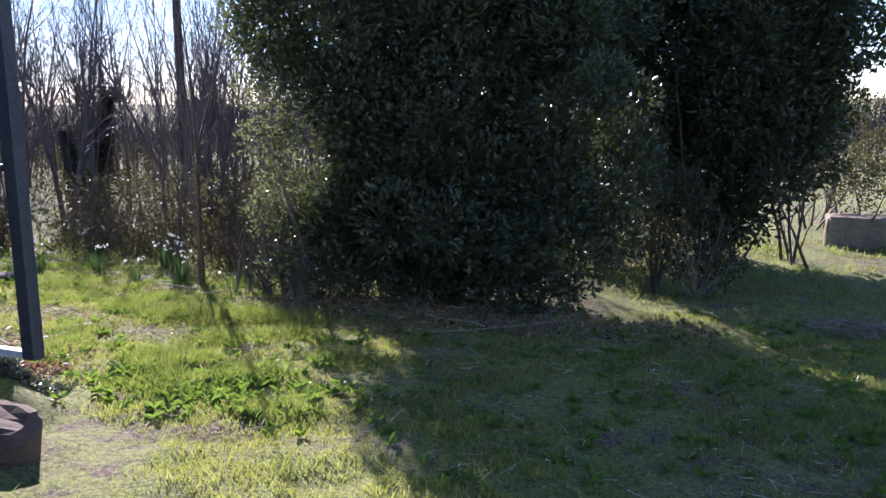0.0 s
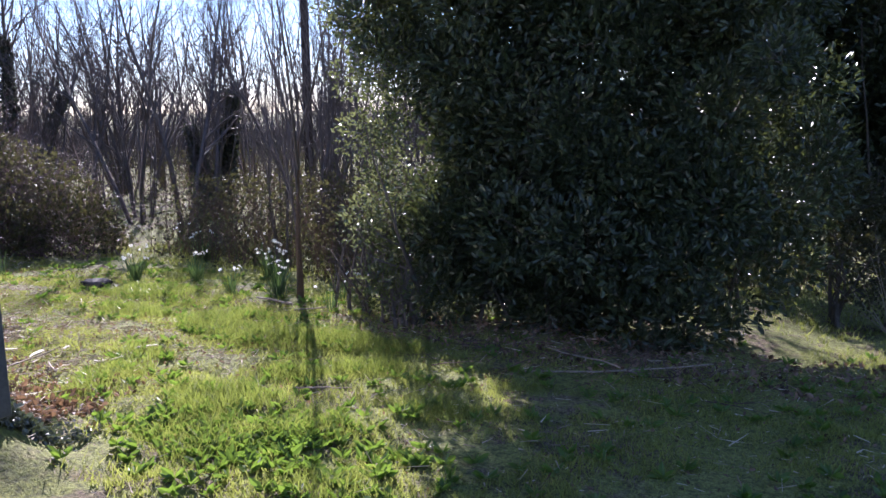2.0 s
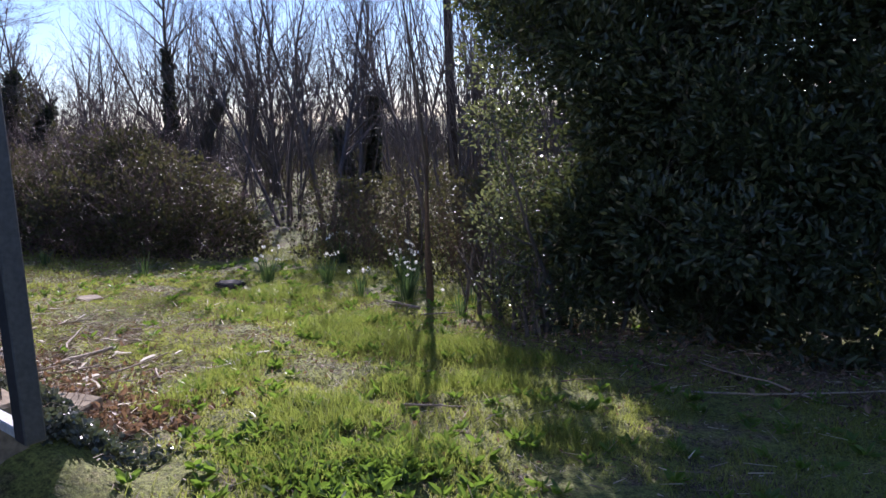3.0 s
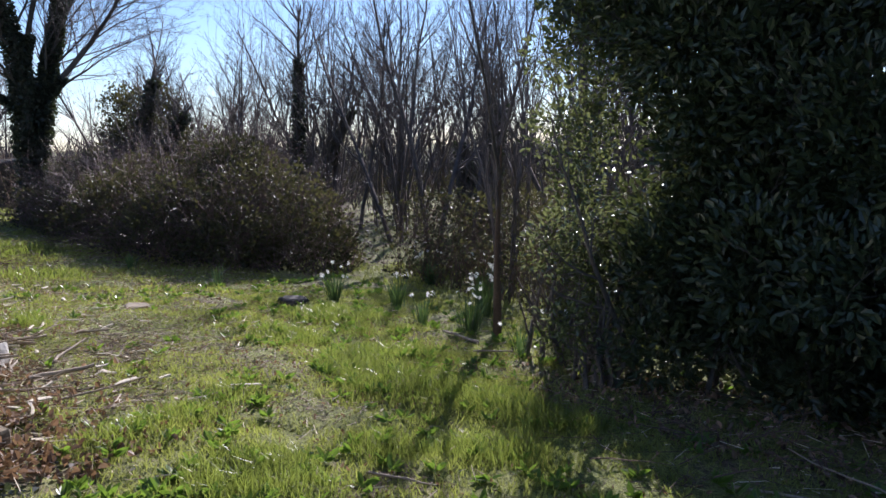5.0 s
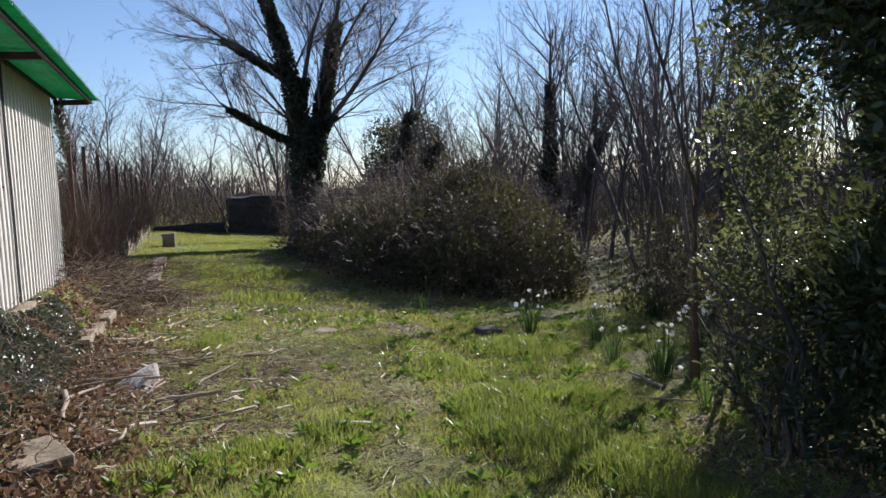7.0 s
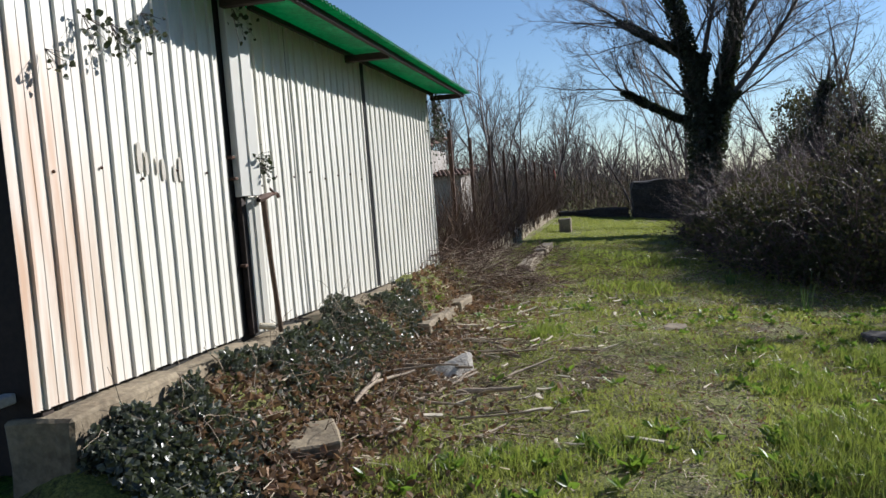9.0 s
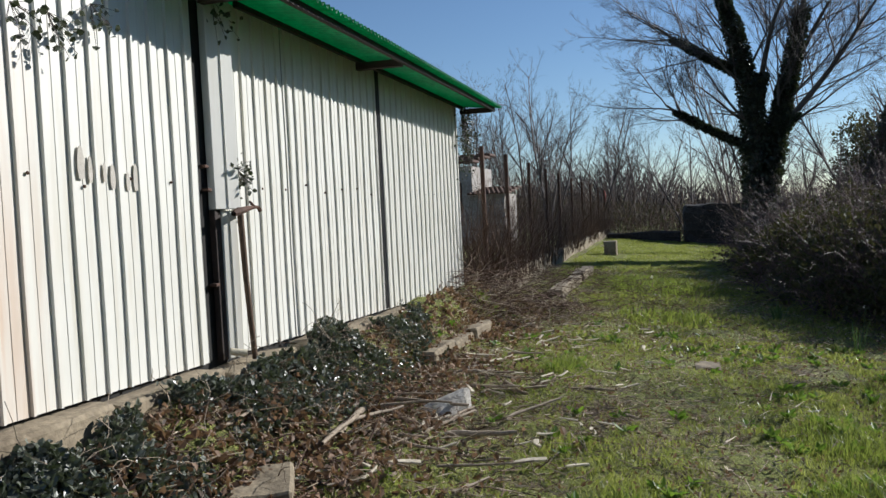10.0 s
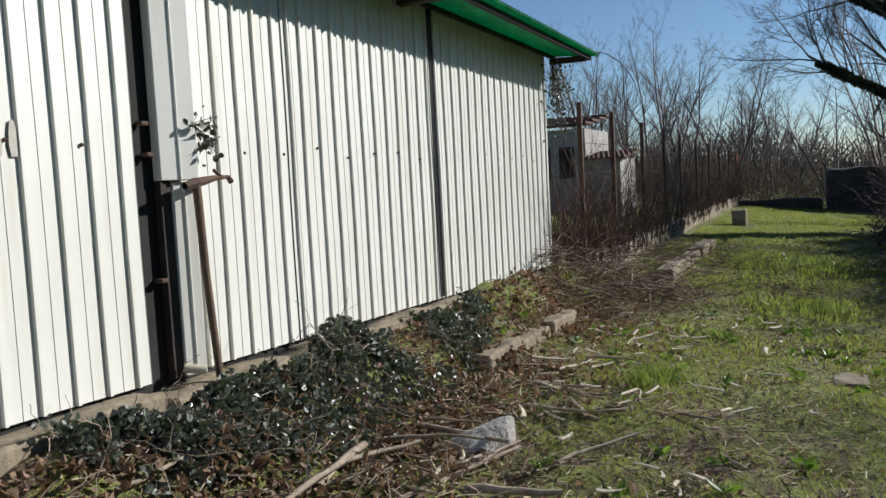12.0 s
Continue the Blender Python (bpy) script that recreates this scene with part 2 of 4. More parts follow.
def tubes(segs, sides=3):
    """Tapered tubes, one for each row (x0 y0 z0 x1 y1 z1 r0 r1)."""
    s = np.asarray(segs, float)
    p0, p1, r0, r1 = s[:, 0:3], s[:, 3:6], s[:, 6], s[:, 7]
    d = p1 - p0
    d /= np.linalg.norm(d, axis=1, keepdims=True) + 1e-9
    ref = np.where(np.abs(d[:, 2:3]) > 0.9, np.array([[1.0, 0, 0]]), np.array([[0, 0, 1.0]]))
    u = np.cross(d, ref)
    u /= np.linalg.norm(u, axis=1, keepdims=True) + 1e-9
    w = np.cross(d, u)
    a = np.arange(sides) * 2 * np.pi / sides
    ring = np.cos(a)[None, :, None] * u[:, None, :] + np.sin(a)[None, :, None] * w[:, None, :]
    v = np.concatenate([p0[:, None] + ring * r0[:, None, None], p1[:, None] + ring * r1[:, None, None]], axis=1)
    k = np.arange(sides)
    f = np.stack([k, (k + 1) % sides, (k + 1) % sides + sides, k + sides], axis=1)
    faces = (np.arange(len(s)) * 2 * sides)[:, None, None] + f[None]
    return v.reshape(-1, 3), faces.reshape(-1, 4)


def rand_dirs(n, up=0.0, r=None):
    r = rng if r is None else r
    d = r.normal(size=(n, 3))
    d[:, 2] += up
    return d / np.linalg.norm(d, axis=1, keepdims=True)


def leaves(points, length, width, along=None, fold=0.25, spread=0.35):
    """Folded pointed leaves of six corners and four faces, at the points."""
    n = len(points)
    t = rand_dirs(n) if along is None else along + rng.normal(size=(n, 3)) * spread
    t /= np.linalg.norm(t, axis=1, keepdims=True) + 1e-9
    s = np.cross(t, rand_dirs(n))
    s /= np.linalg.norm(s, axis=1, keepdims=True) + 1e-9
    nn = np.cross(t, s)
    size = rng.uniform(0.6, 1.25, n)[:, None]
    L, W = length * size, width * size
    p = np.asarray(points, float)
    c = [p, p + t * L * 0.35 + s * W * 0.5 + nn * W * fold, p + t * L * 0.72 + s * W * 0.4 + nn * W * fold,
         p + t * L, p + t * L * 0.72 - s * W * 0.4 + nn * W * fold, p + t * L * 0.35 - s * W * 0.5 + nn * W * fold]
    v = np.stack(c, axis=1).reshape(-1, 3)
    f = np.array([[0, 1, 2, 3], [0, 3, 4, 5]])
    return v, ((np.arange(n) * 6)[:, None, None] + f[None]).reshape(-1, 4)


def blades(x, y, h, w, lean=0.35):
    """Bent grass blades, two faces each, rooted in the ground."""
    n = len(x)
    z = ground_z(x, y) - 0.01
    a, b = rng.uniform(0, 2 * np.pi, n), rng.uniform(0, 2 * np.pi, n)
    sx, sy = np.cos(a) * w * 0.5, np.sin(a) * w * 0.5
    k = rng.uniform(0.1, 1.0, n) * lean * h
    lx, ly = np.cos(b) * k, np.sin(b) * k
    base = np.stack([x, y, z], 1)
    side = np.stack([sx, sy, np.zeros(n)], 1)
    midp = base + np.stack([lx * 0.35, ly * 0.35, h * 0.6], 1)
    tip = base + np.stack([lx, ly, h * rng.uniform(0.75, 1.0, n)], 1)
    v = np.stack([base - side, base + side, midp + side * 0.75, midp - side * 0.75, tip + side * 0.08, tip - side * 0.08], 1).reshape(-1, 3)
    f = np.array([[0, 1, 2, 3], [3, 2, 4, 5]])
    return v, ((np.arange(n) * 6)[:, None, None] + f[None]).reshape(-1, 4)


def join_np(*pairs):
    vs, fs, o = [], [], 0
    for v, f in pairs:
        vs.append(v)
        fs.append(f + o)
        o += len(v)
    return np.concatenate(vs), np.concatenate(fs)


def branch(segs, p, d, length, r, depth, r_, wob=0.12, up=0.1, kids=4, angle=0.6, shrink=0.55, parts=5, kk=0.8, pp=1, first=1, rk=0.6):
    """Grows one branch of several joints with side branches, into segs."""
    p, d = np.array(p, float), np.array(d, float)
    d /= np.linalg.norm(d)
    step = length / parts
    for i in range(parts):
        a = max(0.0016, r * (1 - 0.8 * i / parts))
        b = max(0.0016, r * (1 - 0.8 * (i + 1) / parts))
        d = d + r_.normal(size=3) * wob + np.array([0, 0, up])
        d /= np.linalg.norm(d)
        q = p + d * step
        segs.append((*p, *q, a, b))
        if depth > 0 and i >= (first if parts > 3 else 0):
            n = kids / max(1, parts - first)
            n = int(n) + (r_.random() < n - int(n))
            for _ in range(n):
                side = r_.normal(size=3)
                side -= d * side.dot(d)
                side /= np.linalg.norm(side) + 1e-9
                e = d * math.cos(angle) + side * math.sin(angle)
                pt = p + (q - p) * r_.random()
                branch(segs, pt, e, length * shrink * r_.uniform(0.6, 1.1) * (1 - 0.45 * i / parts), b * rk, depth - 1, r_, wob, up, kids * kk, angle, shrink, max(3, parts - pp), kk, pp, 1, rk)
        p = q


# ---- the ground ----
def ground():
    def axis(lo, hi, step):
        near = np.arange(lo, hi + step / 2, step)
        far = np.geomspace(1, 1500, 44)
        return np.concatenate([lo - far[::-1], near, hi + far])
    xs, ys = axis(-16, 4, 0.09), axis(1, 15, 0.09)
    X, Y = np.meshgrid(xs, ys)
    v = np.stack([X, Y, ground_z(X, Y)], -1).reshape(-1, 3)
    i = np.arange(len(ys) - 1)[:, None] * len(xs) + np.arange(len(xs) - 1)[None]
    f = np.stack([i, i + 1, i + 1 + len(xs), i + len(xs)], -1).reshape(-1, 4)
    ob = new("ground", mesh_np("ground", v, f, M_GROUND, True))
    tagged(ob, "rough ground of soil, moss and thatch", "ground", kind="structure")


ground()

# ---- barn ----
BX0, BX1, WY = -13.12, -4.8, 3.6       # ends of the barn and the plane of its long wall


def base_z(x):
    return 0.0 - 0.024 * (-4.7 - x)


def ribbed_panel(x0, x1, z0a, z0b, z1, y, RIB=0.169):
    """Sheet with standing ribs and a faint crease between them; 3 mm thick."""
    prof = []
    x, k = x0, 0
    while x < x1 - 0.02:
        w = min(RIB, x1 - x)
        prof += [(x, 0.0), (x + w * 0.015, 0.003), (x + w * 0.03, 0.0), (x + w * 0.455, 0.0), (x + w * 0.465, 0.017), (x + w * 0.55, 0.017), (x + w * 0.56, 0.0)]
        x += RIB
    prof.append((x1, 0.0))
    px = np.array(prof)
    rows = np.linspace(0, 1, 9)
    zb = z0a + (z0b - z0a) * (px[:, 0] - x0) / (x1 - x0)
    v, f, n = [], [], len(px)
    for off in (0.0, -0.003):
        for r in rows:
            z = zb + (z1 - zb) * r
            wav = 0.004 * np.sin(px[:, 0] * 5.1 + r * 4.0) * np.sin(r * 6.0)
            v.append(np.stack([px[:, 0], y + px[:, 1] + off + wav, z], 1))
    v = np.concatenate(v)
    k = len(rows)
    i = np.arange(k - 1)[:, None] * n + np.arange(n - 1)[None]
    fr = np.stack([i, i + n, i + n + 1, i + 1], -1).reshape(-1, 4)
    bk = (fr + k * n)[:, ::-1]
    e = np.arange(n - 1)
    rim = np.stack([e, e + 1, e + 1 + k * n, e + k * n], 1)
    return mesh_np("wall_panel", v, np.concatenate([fr, bk, rim]), M_PANEL)


def barn():
    root = tagged(new("barn"), "cream ribbed-metal barn with green corrugated eave", "barn")
    root.location = (0, 0, 0)
    edges = [-4.71, -6.74]
    for a, b in zip(edges, edges[1:]):
        part_np("wall_panel", ribbed_panel(b + 0.004, a, base_z(b), base_z(a), 2.42, WY), root)
    edges = [-6.9, -7.94, -9.97, BX0]
    for i, (a, b) in enumerate(zip(edges, edges[1:])):
        part_np("wall_panel", ribbed_panel(b + 0.006, a, base_z(b), base_z(a), 2.2, WY + (-0.004, 0.002, 0.006)[i], 0.1767), root)
    for x in (-9.945, -9.99):
        box("seam_strip", (x - 0.003, WY + 0.004, base_z(x) + 0.01, x + 0.003, WY + 0.026, 2.19), M_STEEL, root, "dark folded seam between the sheets", 0.002)
    # end, back and side walls
    for dims in ((BX0, -2.0, -0.3, BX0 + 0.08, WY - 0.03, 2.2), (BX0, -2.08, -0.3, BX1, -2.0, 2.6), ):
        box("side_wall", dims, M_PANEL, root, bevel=0.004)
    # end wall in near-black, its colour giving the open end's shade
    box("side_wall", (BX1 - 0.08, -2.0, -0.3, BX1, WY - 0.03, 2.5), M_TIMBER_SHADE, root, "end wall coloured dark for the shaded open end", 0.004)
    # added sheet whose near-black colour supplies the shade in the jamb gap
    box("shade_backing", (BX0 + 0.1, WY - 0.06, -0.2, -4.9, WY - 0.03, 2.19), M_DARK, root, "near-black sheet standing for the unlit space behind the sheets")
    # folded jamb: upper and lower halves
    for z0, z1, xa, xb, out in ((0.87, 2.19, -6.86, -7.04, 0.07), (-0.06, 0.862, -6.93, -7.03, 0.045)):
        bm = box_bm(bmesh.new(), xb, WY - 0.02, z0, xa, WY + 0.028, z1, 0.004, 0.0, 0)
        for v in bm.verts:
            if v.co.y > WY:
                v.co.y += out * (xa - v.co.x) / (xa - xb)
        part("jamb", bm, M_PANEL, root, "bent cream metal jamb")
        box("jamb_fold", ((xa + xb) / 2 - 0.004, WY + 0.02 + out / 2, z0, (xa + xb) / 2 + 0.004, WY + 0.036 + out / 2, z1), M_PANEL, root, "", 0.002)
    # shadow beside the lower jamb, put in as a dark strip
    box("jamb_shade", (-6.93, WY - 0.02, -0.06, -6.86, WY + 0.02, 0.87), M_TIMBER_SHADE, root, "dark strip standing for the shade beside the lower jamb", 0.003)
    for x, z in ((-6.8, 1.12), (-6.82, 0.98), (-6.85, 0.4)):
        box("hinge_lug", (x - 0.01, WY - 0.02, z, x + 0.035, WY + 0.03, z + 0.02), M_RUST, root, "rusty lug", 0.004)
    # screws and the patches left by painted-out letters
    for i in range(22):
        x = -5.0 - i * 0.36
        b = bmesh.new()
        bmesh.ops.create_uvsphere(b, u_segments=6, v_segments=4, radius=0.009)
        bmesh.ops.translate(b, verts=b.verts[:], vec=(x, WY + 0.008, 1.02 + 0.03 * math.sin(i * 2.3)))
        part("screw", b, M_RUST, root)
    for i, (x, z, w, h) in enumerate(((-5.70, 1.10, 0.05, 0.17), (-5.765, 1.07, 0.03, 0.14), (-5.87, 1.06, 0.025, 0.10), (-5.93, 1.04, 0.04, 0.13), (-6.05, 1.02, 0.03, 0.10), (-6.115, 1.04, 0.04, 0.15))):
        b = bmesh.new()
        bmesh.ops.create_circle(b, cap_ends=True, segments=10, radius=1.0)
        for v in b.verts:
            v.co = Vector((x + v.co.x * w * 0.5 * (1 - 0.2 * v.co.y), WY + 0.009, z + max(-0.8, min(0.9, v.co.y)) * h * 0.55))
        up = bmesh.ops.extrude_face_region(b, geom=b.faces[:])
        bmesh.ops.translate(b, verts=[e for e in up['geom'] if isinstance(e, bmesh.types.BMVert)], vec=(0, 0.003, 0))
        bmesh.ops.recalc_face_normals(b, faces=b.faces[:])
        part("paint_patch", b, M_PATCH, root, "tan dab of worn-off paint")
    # eave
    xs = np.arange(-13.42, -6.28, 0.0127)
    ys = np.array([WY - 5.8, WY, WY + 0.3, WY + 0.57])
    wav = 0.016 * np.sin(xs * 2 * np.pi / 0.076)
    v = []
    for off in (0.0, -0.004):
        for j, yv in enumerate(ys):
            rag = 0.012 * np.sin(np.floor((xs + 13.42) / 0.85) * 12.9) if j == 3 else 0
            z = 2.235 - 0.10 * (yv - WY) + wav + off
            v.append(np.stack([xs, np.full_like(xs, yv) + rag, z + 0 * xs], 1))
    v = np.concatenate(v)
    n = len(xs)
    i = np.arange(3)[:, None] * n + np.arange(n - 1)[None]
    fr = np.stack([i, i + 1, i + 1 + n, i + n], -1).reshape(-1, 4)
    e = np.arange(n - 1) + 3 * n
    rim = np.stack([e, e + 1, e + 1 + 4 * n, e + 4 * n], 1)
    part_np("roof_sheet", mesh_np("roof_sheet", v, np.concatenate([fr, (fr + 4 * n)[:, ::-1], rim]), M_ROOF, True), root, "green translucent corrugated roof sheet")
    box("roof_sheet", (-6.26, -2.2, 2.45, BX1 + 0.1, WY - 0.02, 2.5), M_ROOF, root)
    box("wall_plate", (-13.3, WY + 0.035, 2.165, -7.2, WY + 0.07, 2.205), M_TIMBER_SHADE, root, "dark timber wall plate", 0.004)
    box("eave_beam", (-13.36, WY + 0.46, 2.115, -6.4, WY + 0.495, 2.168), M_TIMBER_SHADE, root, "dark timber edge beam", 0.004)
    for x in (-13.3, -9.45, -6.85):
        box("bracket", (x, WY + 0.03, 2.1, x + 0.07, WY + 0.46, 2.165), M_TIMBER_SHADE, root, "dark timber bracket", 0.004)
    # opening with a steel frame
    box("frame_rail", (-5.0, WY - 0.17, 2.6, -3.9, WY - 0.09, 2.68), M_STEEL, root, "grey steel top rail", 0.004)
    box("frame_post", (-4.04, WY - 0.2, 0.03, -3.94, WY - 0.12, 2.64), M_STEEL, root, "grey steel frame post", 0.006)
    box("frame_sill", (-4.78, WY - 0.19, 0.03, -4.04, WY - 0.13, 0.075), M_WHITEBAR, root, "pale metal sill", 0.006)
    box("frame_rail", (-4.78, WY - 0.18, 1.13, -4.04, WY - 0.14, 1.17), M_STEEL, root, "grey steel rail", 0.004)


barn()


def block_row(name, label, category, x0, x1, y0, y1, zt, low, step, k):
    """A course of concrete lengths laid end to end."""
    root = tagged(new(name), label, category, kind="structure")
    n = max(2, int((x1 - x0) / step))
    for i in range(n):
        a, b_ = x0 + (x1 - x0) * i / n, x0 + (x1 - x0) * (i + 1) / n
        sh = 0.025 * math.sin(i * 7.7 + k)
        box("block", (a, y0, low, b_ - 0.012, y1 + sh, zt((a + b_) / 2) + 0.012 * math.sin(i * 3.1 + k)), M_CONCRETE, root, "", 0.018, 0.02, 3)


def plinth():
    block_row("plinth", "weathered concrete plinth under the barn wall", "plinth", BX0 - 0.2, -4.76, WY - 0.2, WY + 0.15, lambda x: base_z(x) - 0.03, -0.9, 0.93, 0)
    block_row("low_wall", "low broken concrete block wall beside the path", "low wall", -19.8, -14.6, 4.5, 4.72, lambda x: -0.45 + 0.03 * math.sin(x * 2.3), -1.2, 0.95, 1)
    block_row("low_wall", "short sunken concrete kerb beside the debris", "low wall", -11.35, -9.2, 4.12, 4.32, lambda x: -0.44, -1.2, 0.7, 2)
    block_row("low_wall", "low concrete footing under the fence", "low wall", -40.0, -13.35, 3.45, 3.75, lambda x: -0.24, -1.2, 1.3, 3)
    tagged(box("gate_pier", (-26.4, 4.5, -0.9, -26.0, 4.85, -0.22), M_CONCRETE, None, "", 0.02, 0.02, 2), "stub of a concrete pier at the wall's end", "pier")
    bm = box_bm(bmesh.new(), -4.5, 3.0, -0.8, -3.82, 3.3, -0.3, 0.05, 0.06, 4)
    for v in bm.verts:
        if v.co.z > -0.4:
            v.co.z += (v.co.y - 3.05) * 0.35
    tagged(part("timber_block", bm, M_TRUNK), "rough weathered brown timber block by the barn opening", "block")


plinth()


def fence():
    root = tagged(new("fence"), "rusty iron post fence overgrown with dry vines", "fence")
    for x in (-14.63, -16.57, -19.0, -21.4, -23.7, -26.6, -29.6, -32.6, -36.0, -39.2):
        bm = box_bm(bmesh.new(), x - 0.03, 3.57, -0.4, x + 0.03, 3.63, 1.78 - 0.012 * abs(x + 14), 0.006)
        part("post", bm, M_RUST, root)
    segs = []
    for z in (0.05, 0.45, 0.85, 1.25, 1.6):
        for i in range(24):
            a = -14.6 - i * 1.05
            segs.append((a, 3.6, z + 0.01 * math.sin(i), a - 1.05, 3.6, z + 0.01 * math.sin(i + 1), 0.004, 0.004))
    part_np("wire", mesh_np("wire", *tubes(segs), M_RUST, True), root)
    vines = []
    r_ = np.random.default_rng(5)
    for i in range(1500):
        x = -13.2 - 27 * r_.random() ** 1.4
        branch(vines, (x, 3.6 + r_.normal() * 0.18, -0.35), (r_.normal() * 0.2, r_.normal() * 0.15, 1), r_.uniform(0.6, 1.75), 0.007, 1, r_, 0.2, 0.05, 2, 0.7, 0.4, 5)
    tagged(part_np("vine_tangle", mesh_np("vine_tangle", *tubes(vines), M_BRUSH)), "tangle of dry brown vines on the fence", "vines", kind="stuff")
    bm = box_bm(bmesh.new(), -39.28, 3.62, 0.95, -39.1, 3.66, 1.45, 0.02, 0.03, 2)
    tagged(part("rag", bm, M_RED), "faded red rag hanging on a fence post", "rag")


fence()


# ---- evergreen shrubs ----
def clumped(centres, radii, n, shell=0.5):
    """Points scattered through many small clumps, denser towards their outsides."""
    c, r = np.asarray(centres, float), np.asarray(radii, float)
    w = r ** 2
    idx = rng.choice(len(c), n, p=w / w.sum())
    d = rand_dirs(n)
    rad = r[idx] * (1 - shell * rng.random(n) ** 1.5)
    p = c[idx] + d * rad[:, None] * np.array([1, 1, 0.9])
    return p, d


def shrub(name, label, boxes_, n_leaf, length, width, material, clump_r=(0.35, 0.75), n_clump=110, stems=14, seed=1, category="shrub"):
    """Evergreen shrub: ellipsoids (x y z rx ry rz) filled with leaf clumps round bare stems."""
    r_ = np.random.default_rng(seed)
    root = tagged(new(name), label, category)
    bx, by = np.mean([b[0] for b in boxes_]), np.mean([b[1] for b in boxes_])
    root.location = (bx, by, gz(bx, by))
    inv = Matrix.Translation(root.location).inverted()
    cs, rs = [], []
    vol = np.array([b[3] * b[4] * b[5] for b in boxes_])
    for k in r_.choice(len(boxes_), n_clump, p=vol / vol.sum()):
        b = boxes_[k]
        d = r_.normal(size=3)
        d /= np.linalg.norm(d)
        q = r_.random() ** 0.33
        c = np.array(b[:3]) + d * q * np.array(b[3:6])
        c[2] = max(c[2], gz(c[0], c[1]) + 0.2)
        cs.append(c)
        rs.append(r_.uniform(*clump_r))
    p, d = clumped(cs, rs, n_leaf)
    keep = p[:, 2] > ground_z(p[:, 0], p[:, 1]) + 0.02
    p, d = p[keep], d[keep]
    along = d + np.array([0, 0, 0.25])
    v, f = leaves(p, length, width, along, 0.25, 0.6)
    crown = part_np("crown", mesh_np("crown", v - np.array(root.location), f, material), root)
    segs = []
    cs = np.array(cs)
    for i in range(stems):
        c = cs[r_.integers(len(cs))]
        b = boxes_[r_.integers(len(boxes_))]
        x, y = b[0] + r_.normal() * b[3] * 0.35, b[1] + r_.normal() * b[4] * 0.35
        branch(segs, (x, y, gz(x, y) - 0.05), (r_.normal() * 0.25, r_.normal() * 0.25, 1), b[5] * r_.uniform(1.2, 2.0), 0.035, 2, r_, 0.12, 0.05, 5, 0.7, 0.5, 6)
    for c, rr in zip(cs, rs):
        for _ in range(2):
            branch(segs, c, rand_dirs(1, 0.3, r_)[0], rr * 1.15, 0.007, 1, r_, 0.15, 0.02, 3, 0.6, 0.5, 4)
    v, f = tubes(segs)
    part_np("stem_tangle", mesh_np("stem_tangle", v - np.array(root.location), f, M_BARK, True), root)
    return root


shrub("laurel", "large dark evergreen laurel thicket in its own shade",
      [(-4.2, 10.1, 0.6, 1.4, 0.9, 1.7), (-3.3, 10.1, 1.6, 1.1, 0.9, 2.2), (-3.0, 10.2, 3.0, 0.9, 0.9, 1.3), (-3.9, 10.3, 3.2, 1.6, 1.0, 1.5), (-4.9, 10.1, 2.2, 1.2, 0.9, 1.6), (-3.9, 9.4, -0.3, 1.5, 0.75, 0.9), (-3.0, 9.3, -0.4, 0.8, 0.5, 0.6),
       (-5.2, 9.6, 0.8, 0.7, 0.8, 1.5), (-5.5, 9.5, 2.4, 0.8, 0.7, 1.0), (-3.9, 10.1, -0.7, 1.6, 0.8, 0.5), (-5.2, 9.4, -0.5, 0.7, 0.6, 0.6), (-4.5, 9.1, -0.6, 0.9, 0.5, 0.5), (-5.85, 9.35, 2.5, 0.5, 0.5, 0.8), (-5.4, 9.8, 3.7, 0.85, 0.8, 1.0), (-2.4, 10.0, 0.2, 0.7, 0.6, 1.1), (-1.95, 10.7, 0.95, 0.6, 0.45, 0.7), (-2.3, 10.0, 1.9, 0.7, 0.6, 1.2), (-4.8, 10.2, 4.4, 1.5, 1.0, 0.9), (-3.2, 10.2, 4.2, 1.2, 0.9, 0.9)],
      170000, 0.085, 0.04, M_LAUREL, (0.26, 0.55), 420, 26, 1)
shrub("laurel", "dark evergreen laurel tree behind the lawn's lit strip",
      [(-0.6, 15.4, 1.8, 0.9, 1.0, 2.2), (-0.2, 16.0, 2.4, 1.1, 1.0, 2.4), (-1.7, 15.4, 2.2, 1.1, 0.9, 2.4), (-2.5, 15.0, 2.6, 0.8, 0.8, 2.2), (-3.4, 14.8, 2.4, 0.9, 0.8, 2.2), (-1.3, 15.4, -0.5, 1.2, 0.6, 0.7), (-3.0, 14.8, 0.2, 0.9, 0.6, 1.0), (-2.9, 13.6, 2.5, 0.9, 0.6, 0.9), (-0.5, 15.2, 0.2, 0.9, 0.6, 0.8), (-1.8, 15.2, 0.0, 1.0, 0.7, 0.9), (-0.9, 16.0, 3.0, 1.2, 1.0, 2.2), (0.45, 15.6, 1.7, 0.6, 0.8, 1.6), (1.0, 15.2, 2.9, 0.8, 0.7, 0.9)],
      110000, 0.12, 0.055, M_LAUREL, (0.36, 0.65), 320, 16, 2)
shrub("laurel", "young sunlit laurel shoots at the thicket's edge",
      [(-5.9, 9.0, -0.3, 0.34, 0.4, 0.75), (-5.75, 8.85, 0.4, 0.36, 0.4, 0.9), (-5.9, 9.0, 1.4, 0.4, 0.4, 0.9), (-6.35, 9.1, 2.5, 0.4, 0.4, 0.7), (-5.5, 8.7, -0.6, 0.4, 0.3, 0.4)], 6500, 0.062, 0.028, M_YOUNG, (0.12, 0.28), 110, 18, 3)
